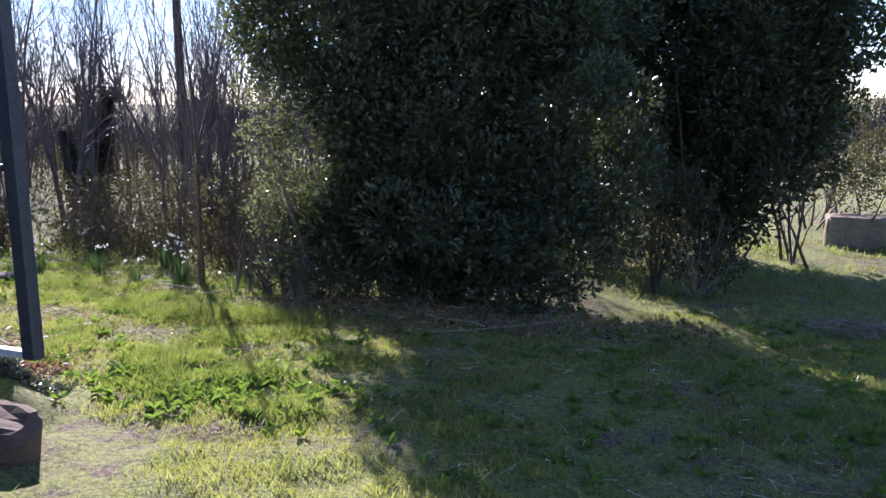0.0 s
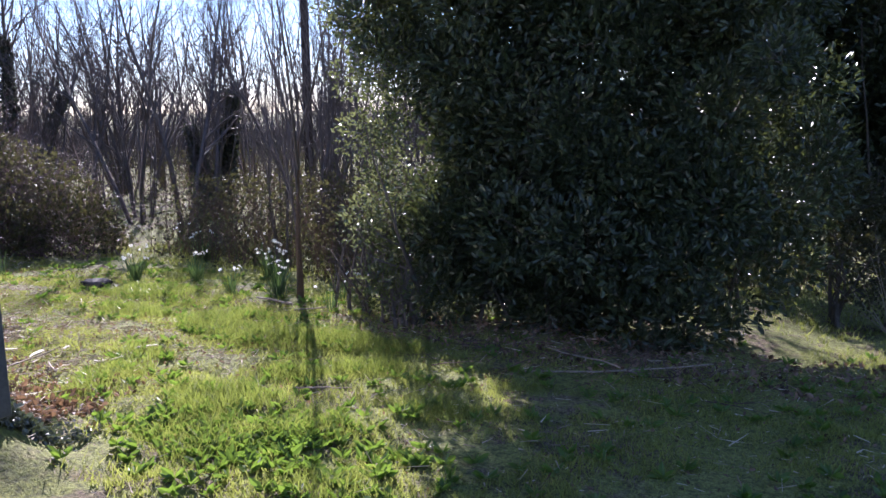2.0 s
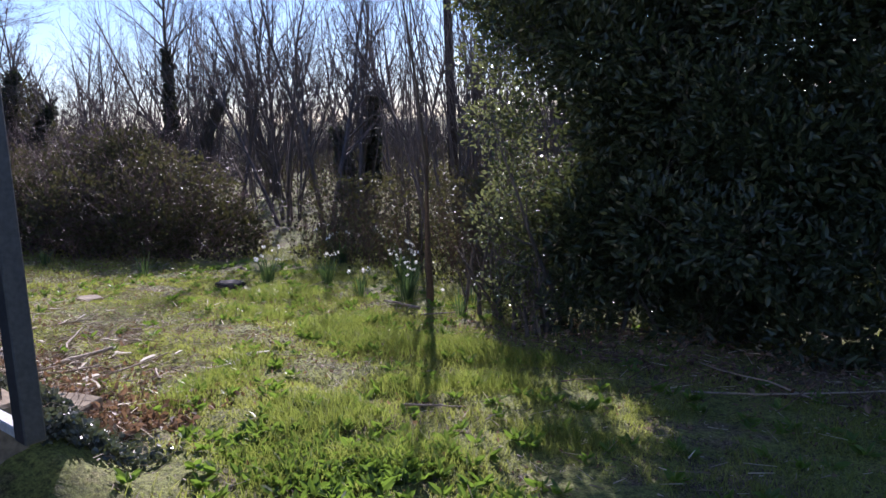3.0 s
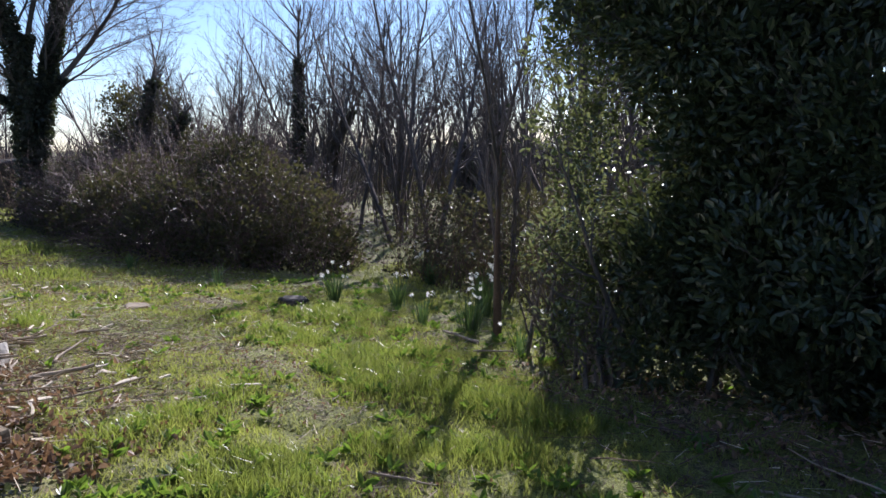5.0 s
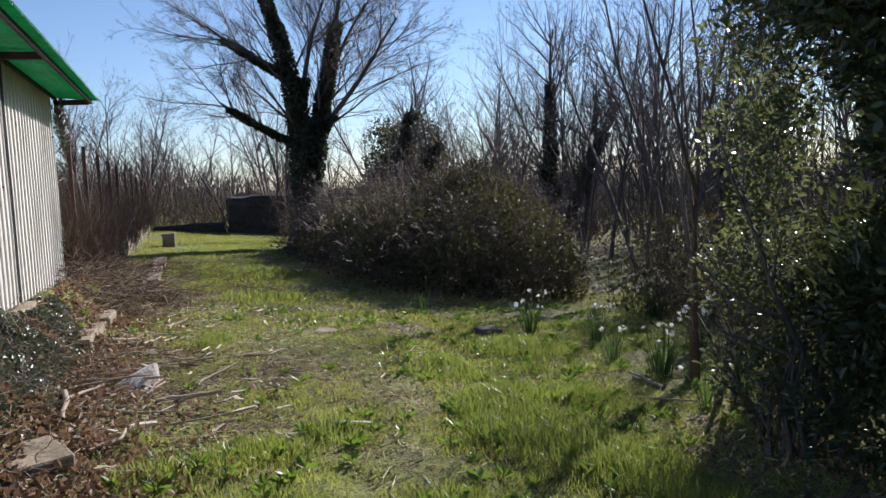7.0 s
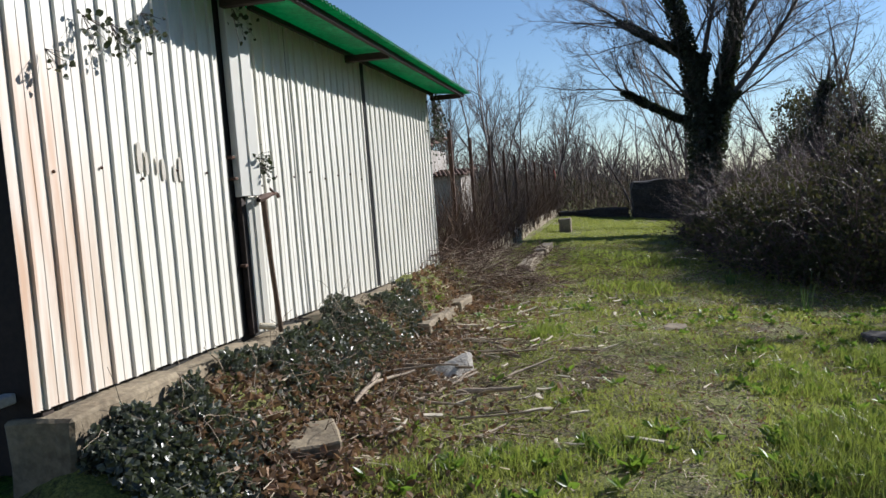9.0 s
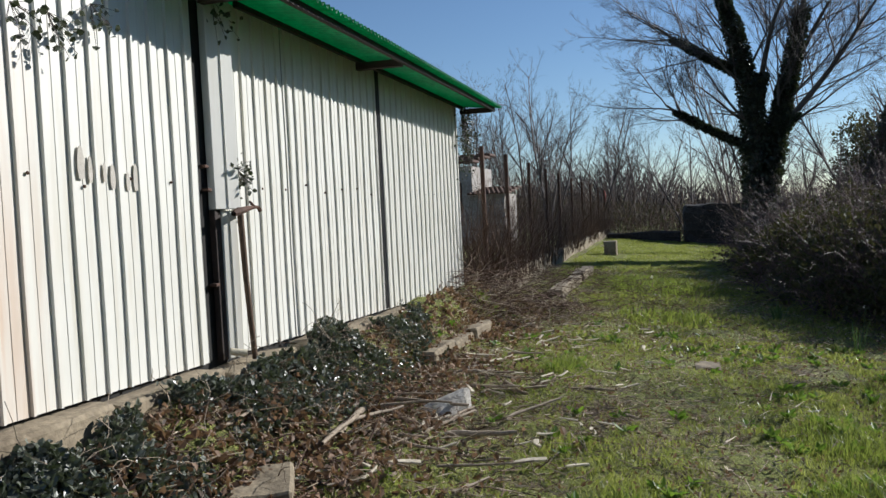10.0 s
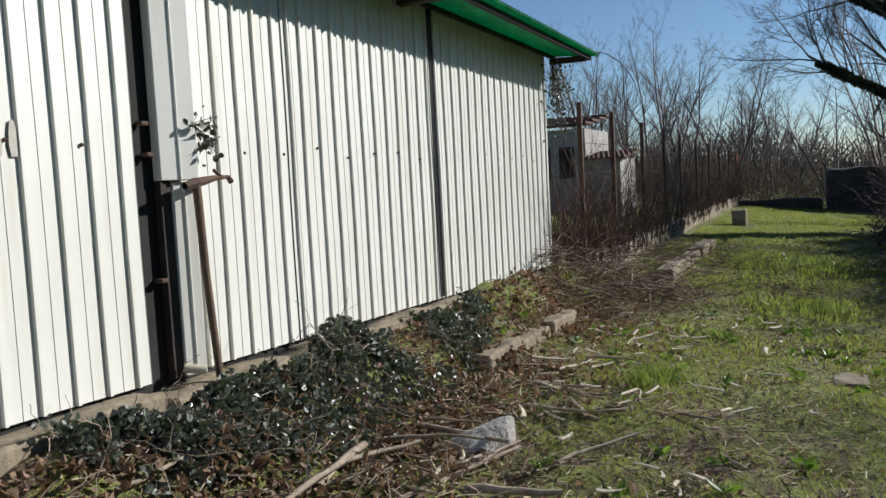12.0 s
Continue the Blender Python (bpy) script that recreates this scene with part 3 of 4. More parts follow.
shrub("bush", "small light-green bush in front of the laurels",
      [(-2.05, 12.2, 0.75, 0.6, 0.45, 0.7), (-1.55, 12.2, 0.0, 0.7, 0.45, 0.6), (-1.0, 12.1, -0.7, 0.6, 0.4, 0.4)], 5200, 0.06, 0.03, M_BRAMBLE, (0.16, 0.3), 60, 10, 4, "bush")
shrub("bush", "tangled olive bush beyond the lit grass",
      [(2.6, 18.6, 0.0, 1.8, 1.0, 0.9), (1.0, 20.4, 0.6, 2.2, 1.2, 1.3)], 9000, 0.08, 0.035, M_BRAMBLE, (0.3, 0.5), 60, 16, 6, "bush")


# ---- bramble mound ----
def bramble():
    root = tagged(new("bramble_mound"), "large olive-brown bramble mound with arching canes", "brambles")
    r_ = np.random.default_rng(11)
    ells = [(-17.8, 10.4, -1.0, 2.6, 2.0, 2.1), (-15.3, 10.3, -1.0, 1.9, 1.8, 1.75), (-20.5, 9.8, -0.9, 2.6, 2.0, 1.7), (-24.0, 9.6, -0.9, 2.8, 2.0, 1.3), (-13.9, 10.5, -1.1, 1.1, 1.1, 1.0), (-16.0, 8.9, -0.8, 1.5, 1.1, 1.2),
            (-18.6, 8.7, -0.7, 1.6, 1.1, 1.25), (-14.4, 9.4, -0.9, 1.1, 0.9, 0.9), (-17.2, 10.8, 0.4, 1.1, 0.9, 0.75), (-21.5, 8.6, -0.8, 1.6, 1.0, 1.0)]
    pts, dirs = [], []
    for x, y, z, rx, ry, rz in ells:
        n = int(8500 * rx * ry / 5)
        d = rand_dirs(n)
        d[:, 2] = np.abs(d[:, 2])
        bumpy = 0.66 + 0.36 * vnoise(d[:, 0] * rx + d[:, 2] * 2, d[:, 1] * ry + d[:, 2], 0.8, 3) + 0.22 * vnoise(d[:, 0] * rx + d[:, 2] * 2, d[:, 1] * ry, 0.3, 4) + rng.normal(size=n) * 0.05
        q = bumpy * (1 - 0.35 * rng.random(n) ** 2)
        p = np.array([x, y, z]) + d * np.array([rx, ry, rz]) * q[:, None]
        pts.append(p)
        dirs.append(d)
    p, d = np.concatenate(pts), np.concatenate(dirs)
    part_np("foliage", mesh_np("foliage", *leaves(p, 0.075, 0.05, d, 0.2, 0.7), M_BRAMBLE), root)
    segs = []
    for x, y, z, rx, ry, rz in ells:
        for _ in range(int(330 * rx * ry / 5)):
            d = rand_dirs(1, 0.6, r_)[0]
            d[2] = abs(d[2])
            p = np.array([x, y, z]) + d * np.array([rx, ry, rz]) * r_.uniform(0.55, 0.95)
            branch(segs, p, d + np.array([0, 0, 0.5]), r_.uniform(0.5, 1.7), 0.006, 1, r_, 0.2, -0.13, 3, 0.7, 0.4, 6)
        # woody core
        for _ in range(int(200 * rx * ry / 5)):
            a, q = r_.uniform(0, 6.28), r_.random() ** 0.5
            bx, by = x + math.cos(a) * rx * q * 0.9, y + math.sin(a) * ry * q * 0.9
            branch(segs, (bx, by, gz(bx, by)), (r_.normal() * 0.5, r_.normal() * 0.5, 1), rz * 1.1 * math.sqrt(max(0.1, 1 - q * q * 0.8)), 0.012, 1, r_, 0.25, 0.0, 4, 0.8, 0.5, 5)
    part_np("cane_tangle", mesh_np("cane_tangle", *tubes(segs), M_CANE, True), root)


bramble()


# ---- bare trees ----
def tree_stems(kind, seed, height):
    """The stems of a bare tree, each a list of joints with its side twigs."""
    r_ = np.random.default_rng(seed)
    out = []
    count = {"sapling": r_.integers(4, 7), "airy": r_.integers(1, 4), "brush": 14}[kind]
    for i in range(count):
        segs = []
        a = r_.uniform(0, 6.28)
        if kind == "sapling":
            k, h = r_.uniform(0.03, 0.22), height * r_.uniform(0.72, 1.0)
            branch(segs, (math.cos(a) * 0.2, math.sin(a) * 0.2, -0.1), (math.cos(a) * k, math.sin(a) * k, 1), h, r_.uniform(0.011, 0.024), 2, r_, 0.05, 0.02, 13, 0.5, 0.32, 8, 0.3, 4, 2, 0.55)
        elif kind == "airy":
            k = r_.uniform(0.05, 0.3)
            branch(segs, (math.cos(a) * 0.1, math.sin(a) * 0.1, -0.1), (math.cos(a) * k, math.sin(a) * k, 1), height * r_.uniform(0.8, 1.0), 0.055, 3, r_, 0.08, 0.03, 16, 0.62, 0.42, 7, 0.44, 2, 2, 0.62)
        else:
            q = r_.random() ** 0.5 * 1.6
            branch(segs, (math.cos(a) * q, math.sin(a) * q, -0.1), (r_.normal() * 0.3, r_.normal() * 0.3, 1), height * r_.uniform(0.5, 1.0), 0.012, 1, r_, 0.12, 0.03, 8, 0.5, 0.6, 3, 0.5, 0)
        out.append(np.array(segs))
    return out


MESHES = {}


def bare_tree(x, y, kind, variant, height, label, turn=0.0, category="tree", name="bare_tree"):
    key = (kind, variant)
    if key not in MESHES:
        MESHES[key] = [mesh_np("stem", *tubes(s, 3), M_TWIG, True) for s in tree_stems(kind, 100 + variant * 17 + len(kind), 5.0)]
    root = tagged(new(name), label, category, group="thicket of bare trees")
    root.matrix_world = pose(x, y, gz(x, y), 0, 0, turn) @ Matrix.Diagonal((height / 5,) * 3 + (1,))
    for me in MESHES[key]:
        part_np("stem", me, root)
    return root


def thicket():
    r_ = np.random.default_rng(21)
    k = 0
    for i in range(40):
        x = -27 + 23 * r_.random()
        y = 15.0 + r_.random() ** 1.3 * 8 + 1.5 * math.sin(x * 0.7)
        if -7.6 < x < -4 and y < 16:
            y += 3
        bare_tree(x, y, "sapling", i % 6, r_.uniform(6.0, 8.4), "clump of slender bare upright saplings", r_.uniform(0, 360))
    for i in range(40):
        x, y = -32 + 20 * r_.random(), 12.8 + 10 * r_.random()
        bare_tree(x, y, "airy", i % 6, r_.uniform(5.6, 7.6), "bare young tree with fine spreading twigs", r_.uniform(0, 360))
    for i in range(64):
        x, y = -56 + 18 * r_.random(), -16 + 40 * r_.random()
        bare_tree(x, y, "airy", i % 6, r_.uniform(5.0, 8.5), "bare tree beyond the end of the path", r_.uniform(0, 360))
    for x, y, h, v in ((-9.6, 11.4, 4.4, 4), (-8.6, 13.0, 5.4, 1), (-6.6, 13.6, 6.0, 3)):
        bare_tree(x, y, "sapling", v, h, "slender bare sapling among the narcissi", 40.0 * v)

    # the sapling with a real trunk at the narcissi
    r2 = np.random.default_rng(23)
    segs = []
    branch(segs, (0, 0, -0.1), (0.02, 0.0, 1), 2.1, 0.05, 0, r2, 0.03, 0.05, 0, 0.4, 0.5, 6)
    for k in range(6):
        p = segs[min(5, 1 + k)][3:6]
        branch(segs, p, (r2.normal() * 0.28, r2.normal() * 0.28, 1), r2.uniform(2.2, 3.4), 0.022, 2, r2, 0.06, 0.02, 10, 0.5, 0.3, 8, 0.4, 3)
    segs = np.array(segs)
    root = tagged(new("bare_tree"), "slender brown sapling among the narcissi", "tree")
    root.location = (-7.52, 9.42, gz(-7.52, 9.42))
    part_np("trunk", mesh_np("trunk", *tubes(segs[:6], 8), M_TRUNK, True), root)
    part_np("crown", mesh_np("crown", *tubes(segs[6:], 4), M_TWIG, True), root)


thicket()


def far_woods():
    """Leafless woods all round, far off."""
    r_ = np.random.default_rng(33)
    packs = [np.concatenate(tree_stems("brush", 300 + i, 3.0)) for i in range(4)]
    out = []
    for i in range(96):
        a = r_.uniform(0, 2 * math.pi) if i > 60 else -r_.uniform(0.2, 1.3)
        d = r_.uniform(34, 60) if i > 60 else r_.uniform(26, 44)
        x, y = -6 + math.sin(a) * d, 6 + math.cos(a) * d
        if x < -20 and abs(y - 6.5) < 2.5 and d < 40:
            continue
        s = packs[i % 4].copy()
        sc = r_.uniform(0.9, 1.6)
        t = r_.uniform(0, 6.28)
        c, sn = math.cos(t) * sc, math.sin(t) * sc
        for o in (0, 3):
            px, py = s[:, o] * c - s[:, o + 1] * sn, s[:, o] * sn + s[:, o + 1] * c
            s[:, o], s[:, o + 1], s[:, o + 2] = px * 1.6 + x, py * 1.6 + y, s[:, o + 2] * sc + gz(x, y)
        s[:, 6:] *= 2.0
        out.append(s)
    n = 26000
    a, d = r_.uniform(0, 6.28, n), 44 + 24 * r_.random(n)
    x, y = -6 + np.sin(a) * d, 6 + np.cos(a) * d
    h = (1.0 + 1.9 * vnoise(a * 40, a * 0, 1.6, 31) + 1.6 * r_.random(n) ** 3) * (d / 55)
    b = np.stack([x, y, ground_z(x, y) - 0.2], 1)
    mid = b + np.stack([r_.normal(size=n) * 0.15, r_.normal(size=n) * 0.15, np.ones(n) * 0.55], 1) * h[:, None]
    top = mid + np.stack([r_.normal(size=n) * 0.25, r_.normal(size=n) * 0.25, np.ones(n) * 0.45], 1) * h[:, None]
    rad = 0.03 + 0.035 * r_.random((n, 1))
    out += [np.concatenate([b, mid, rad, rad * 0.7], 1), np.concatenate([mid, top, rad * 0.7, rad * 0.15], 1)]
    tagged(part_np("far_woods", mesh_np("far_woods", *tubes(np.concatenate(out)), M_FAR, True)), "distant leafless brushwood round the fields", "woods", kind="stuff")


far_woods()


def ivy_leaves_on(segs, n, spread, size=0.11):
    s = np.array(segs)
    L = np.linalg.norm(s[:, 3:6] - s[:, 0:3], axis=1)
    idx = rng.choice(len(s), n, p=L / L.sum())
    p = s[idx, 0:3] + (s[idx, 3:6] - s[idx, 0:3]) * rng.random(n)[:, None]
    d = rand_dirs(n)
    d[:, 2] *= 0.4
    lump = 0.75 + 0.5 * vnoise(p[:, 0] * 2 + p[:, 1], p[:, 2], 0.5, 9)
    p = p + d * (s[idx, 6] + spread * np.clip(s[idx, 6] / 0.14, 0.5, 1.3) * lump * rng.random(n) ** 0.6)[:, None]
    return leaves(p, size, size * 0.8, d + np.array([0, 0, -0.3]), 0.15, 0.6)


def ivy_tree(name, x, y, stems, label, ivy_n, ivy_spread, seed, twig_kids=9, leaf=0.11):
    """Old tree: stems (lean x, lean y, height, radius, ivied share) clad in ivy, with a fine bare crown."""
    r_ = np.random.default_rng(seed)
    root = tagged(new(name), label, "tree")
    root.location = (x, y, gz(x, y))
    wood, clad = [], []
    for lx, ly, h, rad, share in stems:
        p, d = np.array([lx * 0.4, ly * 0.4, -0.1]), np.array([lx, ly, 1.0])
        n = 12
        for i in range(n):
            d = d + r_.normal(size=3) * 0.05
            d[2] = max(d[2], 0.6)
            d /= np.linalg.norm(d)
            q = p + d * h / n
            a, b = rad * (1 - 0.8 * i / n), rad * (1 - 0.8 * (i + 1) / n)
            seg = (*p, *q, a, b)
            wood.append(seg)
            if i / n < share:
                clad.append(seg)
            if i >= 3:
                for _ in range(3):
                    t = r_.uniform(0, 6.28)
                    e = np.array([math.cos(t) * 0.8, math.sin(t) * 0.8, r_.uniform(0.7, 1.6)])
                    k0 = len(wood)
                    branch(wood, p, e, h * r_.uniform(0.22, 0.40) * (1.2 - 0.5 * i / n), max(0.03, b * 0.35), 3, r_, 0.09, 0.03, twig_kids, 0.5, 0.52, 7, 0.62, 2, 1, 0.62)
                    if i / n < share * 0.8 and _ == 0:
                        clad += wood[k0:k0 + 1]
            p = q
    wood = np.array(wood)
    thick = wood[:, 6] > 0.03
    part_np("trunk", mesh_np("trunk", *tubes(wood[thick], 7), M_BARK, True), root)
    part_np("crown", mesh_np("crown", *tubes(wood[~thick], 3), M_TWIG, True), root)
    part_np("ivy", mesh_np("ivy", *ivy_leaves_on(clad, ivy_n, ivy_spread, leaf), M_IVY), root, "dark ivy clothing the trunk")
    return root


def great_tree(x, y):
    """The big ivied tree: a short bole that parts into two main stems with ivied side limbs and a fan of bare boughs."""
    r_ = np.random.default_rng(51)
    root = tagged(new("ivy_tree"), "tall bare tree with two ivy-clad stems and fine crown", "tree")
    root.location = (x, y, gz(x, y))
    wood, clad = [], []

    def limb(p, d, length, r0, r1, bend, share, boughs, n=10, first=2):
        p, d = np.array(p, float), np.array(d, float)
        for i in range(n):
            d = d / np.linalg.norm(d) + np.array(bend) / n + r_.normal(size=3) * 0.035
            d /= np.linalg.norm(d)
            q = p + d * length / n
            seg = (*p, *q, r0 + (r1 - r0) * i / n, r0 + (r1 - r0) * (i + 1) / n)
            wood.append(seg)
            if i < share * n:
                clad.append(seg)
            if i >= first:
                for _ in range(boughs):
                    side = r_.normal(size=3) * np.array([0.8, 1.0, 0.35])
                    side -= d * side.dot(d)
                    side /= np.linalg.norm(side)
                    e = d * 0.62 + side * 0.75 + np.array([0, 0, 0.18])
                    branch(wood, p + (q - p) * r_.random(), e, r_.uniform(2.2, 3.9) * (1.1 - 0.45 * i / n), max(0.026, seg[7] * 0.32), 3, r_, 0.075, 0.035, 11, 0.55, 0.5, 7, 0.62, 2, 1, 0.6)
            p = q

    limb((0, 0.0, -0.1), (0, -0.03, 1), 2.3, 0.28, 0.22, (0, 0, 0), 1.0, 0, 4, 9)
    limb((0, -0.08, 2.0), (0.02, -0.06, 1), 7.6, 0.20, 0.04, (0.0, -0.42, 0), 0.74, 2)
    limb((0.05, 0.08, 1.8), (-0.02, 0.14, 1), 7.4, 0.17, 0.04, (0.0, 0.10, 0), 0.66, 2)
    limb((0.0, 0.25, 3.3), (0.1, 0.75, 0.8), 4.6, 0.10, 0.03, (0, -0.1, 0.25), 0.15, 2)
    limb((0.0, 0.2, 2.9), (-0.2, 0.3, 1.0), 5.4, 0.11, 0.03, (0, 0.2, 0.1), 0.4, 2)
    limb((0.0, -0.2, 3.1), (0.1, -0.95, 0.42), 2.6, 0.08, 0.03, (0, 0.0, 0.15), 0.8, 2, 8, 3)
    limb((0.0, -0.35, 5.1), (-0.1, -0.85, 0.5), 2.9, 0.08, 0.03, (0, 0.0, 0.3), 0.65, 2, 8, 3)
    limb((0.0, -0.1, 4.2), (0.1, 0.2, 1.0), 4.6, 0.09, 0.02, (0, 0.1, 0.0), 0.2, 2)
    wood = np.array(wood)
    thick = wood[:, 6] > 0.03
    part_np("trunk", mesh_np("trunk", *tubes(wood[thick], 7), M_BARK, True), root)
    part_np("crown", mesh_np("crown", *tubes(wood[~thick], 3), M_TWIG, True), root)
    part_np("ivy", mesh_np("ivy", *ivy_leaves_on(clad, 34000, 0.15, 0.09), M_IVY), root, "dark ivy clothing the trunk")


great_tree(-26.3, 8.75)
shrub("ivy_thicket", "ivy-hung scrub at the foot of the big tree", [(-25.2, 10.4, 0.2, 1.0, 1.1, 1.6), (-24.6, 11.6, 0.4, 1.2, 1.2, 1.9), (-26.0, 9.5, -0.1, 0.7, 0.7, 1.2), (-26.6, 11.8, 0.8, 1.2, 1.4, 2.2)], 15000, 0.085, 0.06, M_BRAMBLE, (0.25, 0.5), 110, 22, 9)
ivy_tree("ivy_tree", -22.9, 15.2, [(0.02, -0.04, 6.6, 0.12, 0.7), (0.2, 0.34, 5.0, 0.08, 0.75)], "slim ivy-clad tree with broken top", 8000, 0.16, 52, 7, 0.09)
ivy_tree("ivy_tree", -17.5, 17.4, [(0.25, 0.1, 3.4, 0.16, 0.95), (-0.3, 0.1, 2.8, 0.14, 0.95)], "forked stump covered in dark ivy", 6000, 0.24, 53, 3)
ivy_tree("ivy_tree", -24.5, 10.8, [(0.1, 0.1, 4.6, 0.15, 0.85), (0.25, 0.3, 3.8, 0.13, 0.9), (0.0, 0.2, 3.2, 0.12, 0.9)], "leaning ivy-clad stems beside the brambles", 9000, 0.22, 54, 6)


def undergrowth():
    r_ = np.random.default_rng(61)
    segs, pts = [], []
    for i in range(4700):
        x = -13 + 11 * r_.random()
        y = 10.9 + 6.5 * r_.random() ** 1.2 - 0.12 * (x + 8)
        if i > 3900:
            x, y = -46 + 17 * r_.random(), 8.5 + 11.5 * r_.random()
        elif i > 2900:
            x, y = -48 + 11 * r_.random(), -2 + 16 * r_.random()
        elif i > 1900:
            x, y = -26 + 23 * r_.random(), 17 + 9 * r_.random()
        if x > -5.5 and y < 13.5:
            continue
        far = x < -29
        h = r_.uniform(0.5, 1.9) * (1.7 if far else 1.0)
        branch(segs, (x, y, gz(x, y) - 0.02), (r_.normal() * 0.3, r_.normal() * 0.3, 1), h, 0.014 if far else 0.007, 1, r_, 0.2, 0.0, 4, 0.7, 0.5, 5)
        pts.append((x, y, gz(x, y)))
    p = np.repeat(np.array(pts), 12, 0)
    p = p + rng.normal(size=p.shape) * np.array([0.25, 0.25, 0.0]) + np.array([0, 0, 1.0]) * (rng.random(len(p)) ** 1.3 * 1.5)[:, None]
    tagged(part_np("undergrowth", mesh_np("undergrowth", *tubes(segs), M_BRUSH, True)), "brown dry undergrowth below the saplings", "undergrowth", kind="stuff")
    tagged(part_np("bramble_leaves", mesh_np("bramble_leaves", *leaves(p, 0.07, 0.045, None), M_BRAMBLE)), "olive bramble leaves in the undergrowth", "brambles", kind="stuff")


undergrowth()


def pole():
    x, y = -16.4, 20.1
    segs, z = [], gz(-16.4, 20.1) - 0.2
    segs.append((x, y, z, x + 0.08, y, z + 9.2, 0.15, 0.10))
    tagged(part_np("utility_pole", mesh_np("utility_pole", *tubes(segs, 10), M_TIMBER_SHADE, True)), "weathered brown wooden utility pole", "pole")


pole()


# ---- house and ruin beyond the fence ----
def house():
    root = tagged(new("house"), "small derelict whitewashed house with tiled roof", "house")
    root.location = (-27.2, -1.0, -0.4)
    box("wall", (-3.0, -3.0, -0.8, 0.0, 1.5, 2.6), M_RENDER, root, bevel=0.01)
    box("wall", (-2.0, 1.5, -0.8, 0.1, 2.5, 1.7), M_RENDER, root, bevel=0.01)
    for x0, x1, y0, y1, z0, z1 in ((-3.2, 0.3, -3.2, 1.65, 2.7, 3.15), (-2.1, 0.35, 1.4, 2.7, 1.7, 1.95)):
        bm = bmesh.new()
        n = 9
        for i in range(n):
            a = y0 + (y1 - y0) * i / n
            for j in range(4):
                q0, q1 = x1 + (x0 - x1) * j / 4, x1 + (x0 - x1) * (j + 1) / 4
                zz = z0 + (z1 - z0) * j / 4
                box_bm(bm, q1, a + 0.02, zz, q0 + 0.06, a + (y1 - y0) / n - 0.02, zz + 0.08, 0.02)
        part("roof", bm, M_TILE, root, "worn terracotta tile roof")
    for y, z, w, h in ((0.95, 1.2, 0.45, 0.9), (0.25, 1.2, 0.45, 0.9)):
        win = box("window", (0.0, y - w / 2, z, 0.03, y + w / 2, z + h), M_TIMBER_SHADE, root, "dark shuttered window", 0.004)
        box("pane", (0.03, y - w / 2 + 0.05, z + 0.05, 0.035, y + w / 2 - 0.05, z + h - 0.05), M_DARK, win, bevel=0.001)


house()


def ruin():
    bm = box_bm(bmesh.new(), -38.2, 6.9, -1.6, -36.0, 10.5, 0.62, 0.05, 0.12, 6)
    tagged(part("ruin", bm, M_DARKSTONE), "dark stone ruin at the end of the path", "ruin")
    bm = box_bm(bmesh.new(), -36.6, 3.9, -1.2, -36.1, 6.7, -0.36, 0.05, 0.06, 4)
    tagged(part("low_wall", bm, M_DARKSTONE), "low dark stone wall closing the path", "low wall", kind="structure")
    bm = box_bm(bmesh.new(), 0.95, 17.6, -1.5, 3.4, 18.3, -0.78, 0.05, 0.03, 3)
    tagged(part("water_trough", bm, M_CONCRETE), "pale concrete trough in the grass", "trough")


ruin()


# ---- grass, straw and weeds ----
SHRUB_FOOT = (-3.6, 10.6, 2.3, 2.1)


TUFTS = ((-5.7, 5.03, 0.32), (-6.05, 5.5, 0.3), (-6.45, 6.1, 0.34), (-8.1, 7.35, 0.4), (-6.1, 7.15, 0.45), (-5.4, 7.5, 0.4), (-7.1, 7.9, 0.45), (-4.9, 7.6, 0.4), (-8.9, 8.2, 0.5), (-4.85, 5.5, 0.4), (-5.0, 6.3, 0.3),
         (-4.3, 4.75, 0.4), (-3.8, 5.3, 0.35), (-4.6, 6.85, 0.35), (-3.2, 4.6, 0.35), (-6.9, 7.2, 0.4), (-11.4, 4.6, 0.35), (-17.5, 6.1, 1.2), (-10.4, 4.05, 0.35), (-13.5, 6.2, 0.6), (-9.6, 5.4, 0.3), (-3.4, 6.1, 0.3), (-9.6, 4.0, 0.25), (-8.9, 4.15, 0.2), (-12.1, 3.95, 0.3))
BARE = ((-5.65, 6.3, 0.6, 0.25), (-7.3, 6.65, 0.7, 0.25), (-7.2, 5.0, 0.8, 0.4), (-3.4, 3.0, 0.6, 0.35), (-9.0, 6.0, 0.8, 0.4))


def lush(x, y):
    """How thick the grass stands at a place."""
    g = 0.22 + vnoise(x, y, 0.9, 4) * 0.2 + vnoise(x, y, 0.35, 5) * 0.28
    for tx, ty, r in TUFTS:
        g = g + 0.42 * np.exp(-(((x - tx) / (r * 1.25)) ** 2 + ((y - ty) / r) ** 2) ** 1.5)
    for bx, by, rx, ry in BARE:
        g = g - 0.4 * np.exp(-(((x - bx) / rx) ** 2 + ((y - by) / ry) ** 2))
    path = np.exp(-((y - 5.9) / 1.1) ** 2) * (x < -6.2)          # trodden strip along the barn
    chips = np.exp(-((y - 4.3) / 0.55) ** 2) * (x < -4.2) * (x > -14.5)
    under = np.exp(-(((x + 3.4) / 2.6) ** 2 + ((y - 10.2) / 2.0) ** 2) ** 2)
    return g - 0.07 * path - 0.32 * chips - 0.5 * under


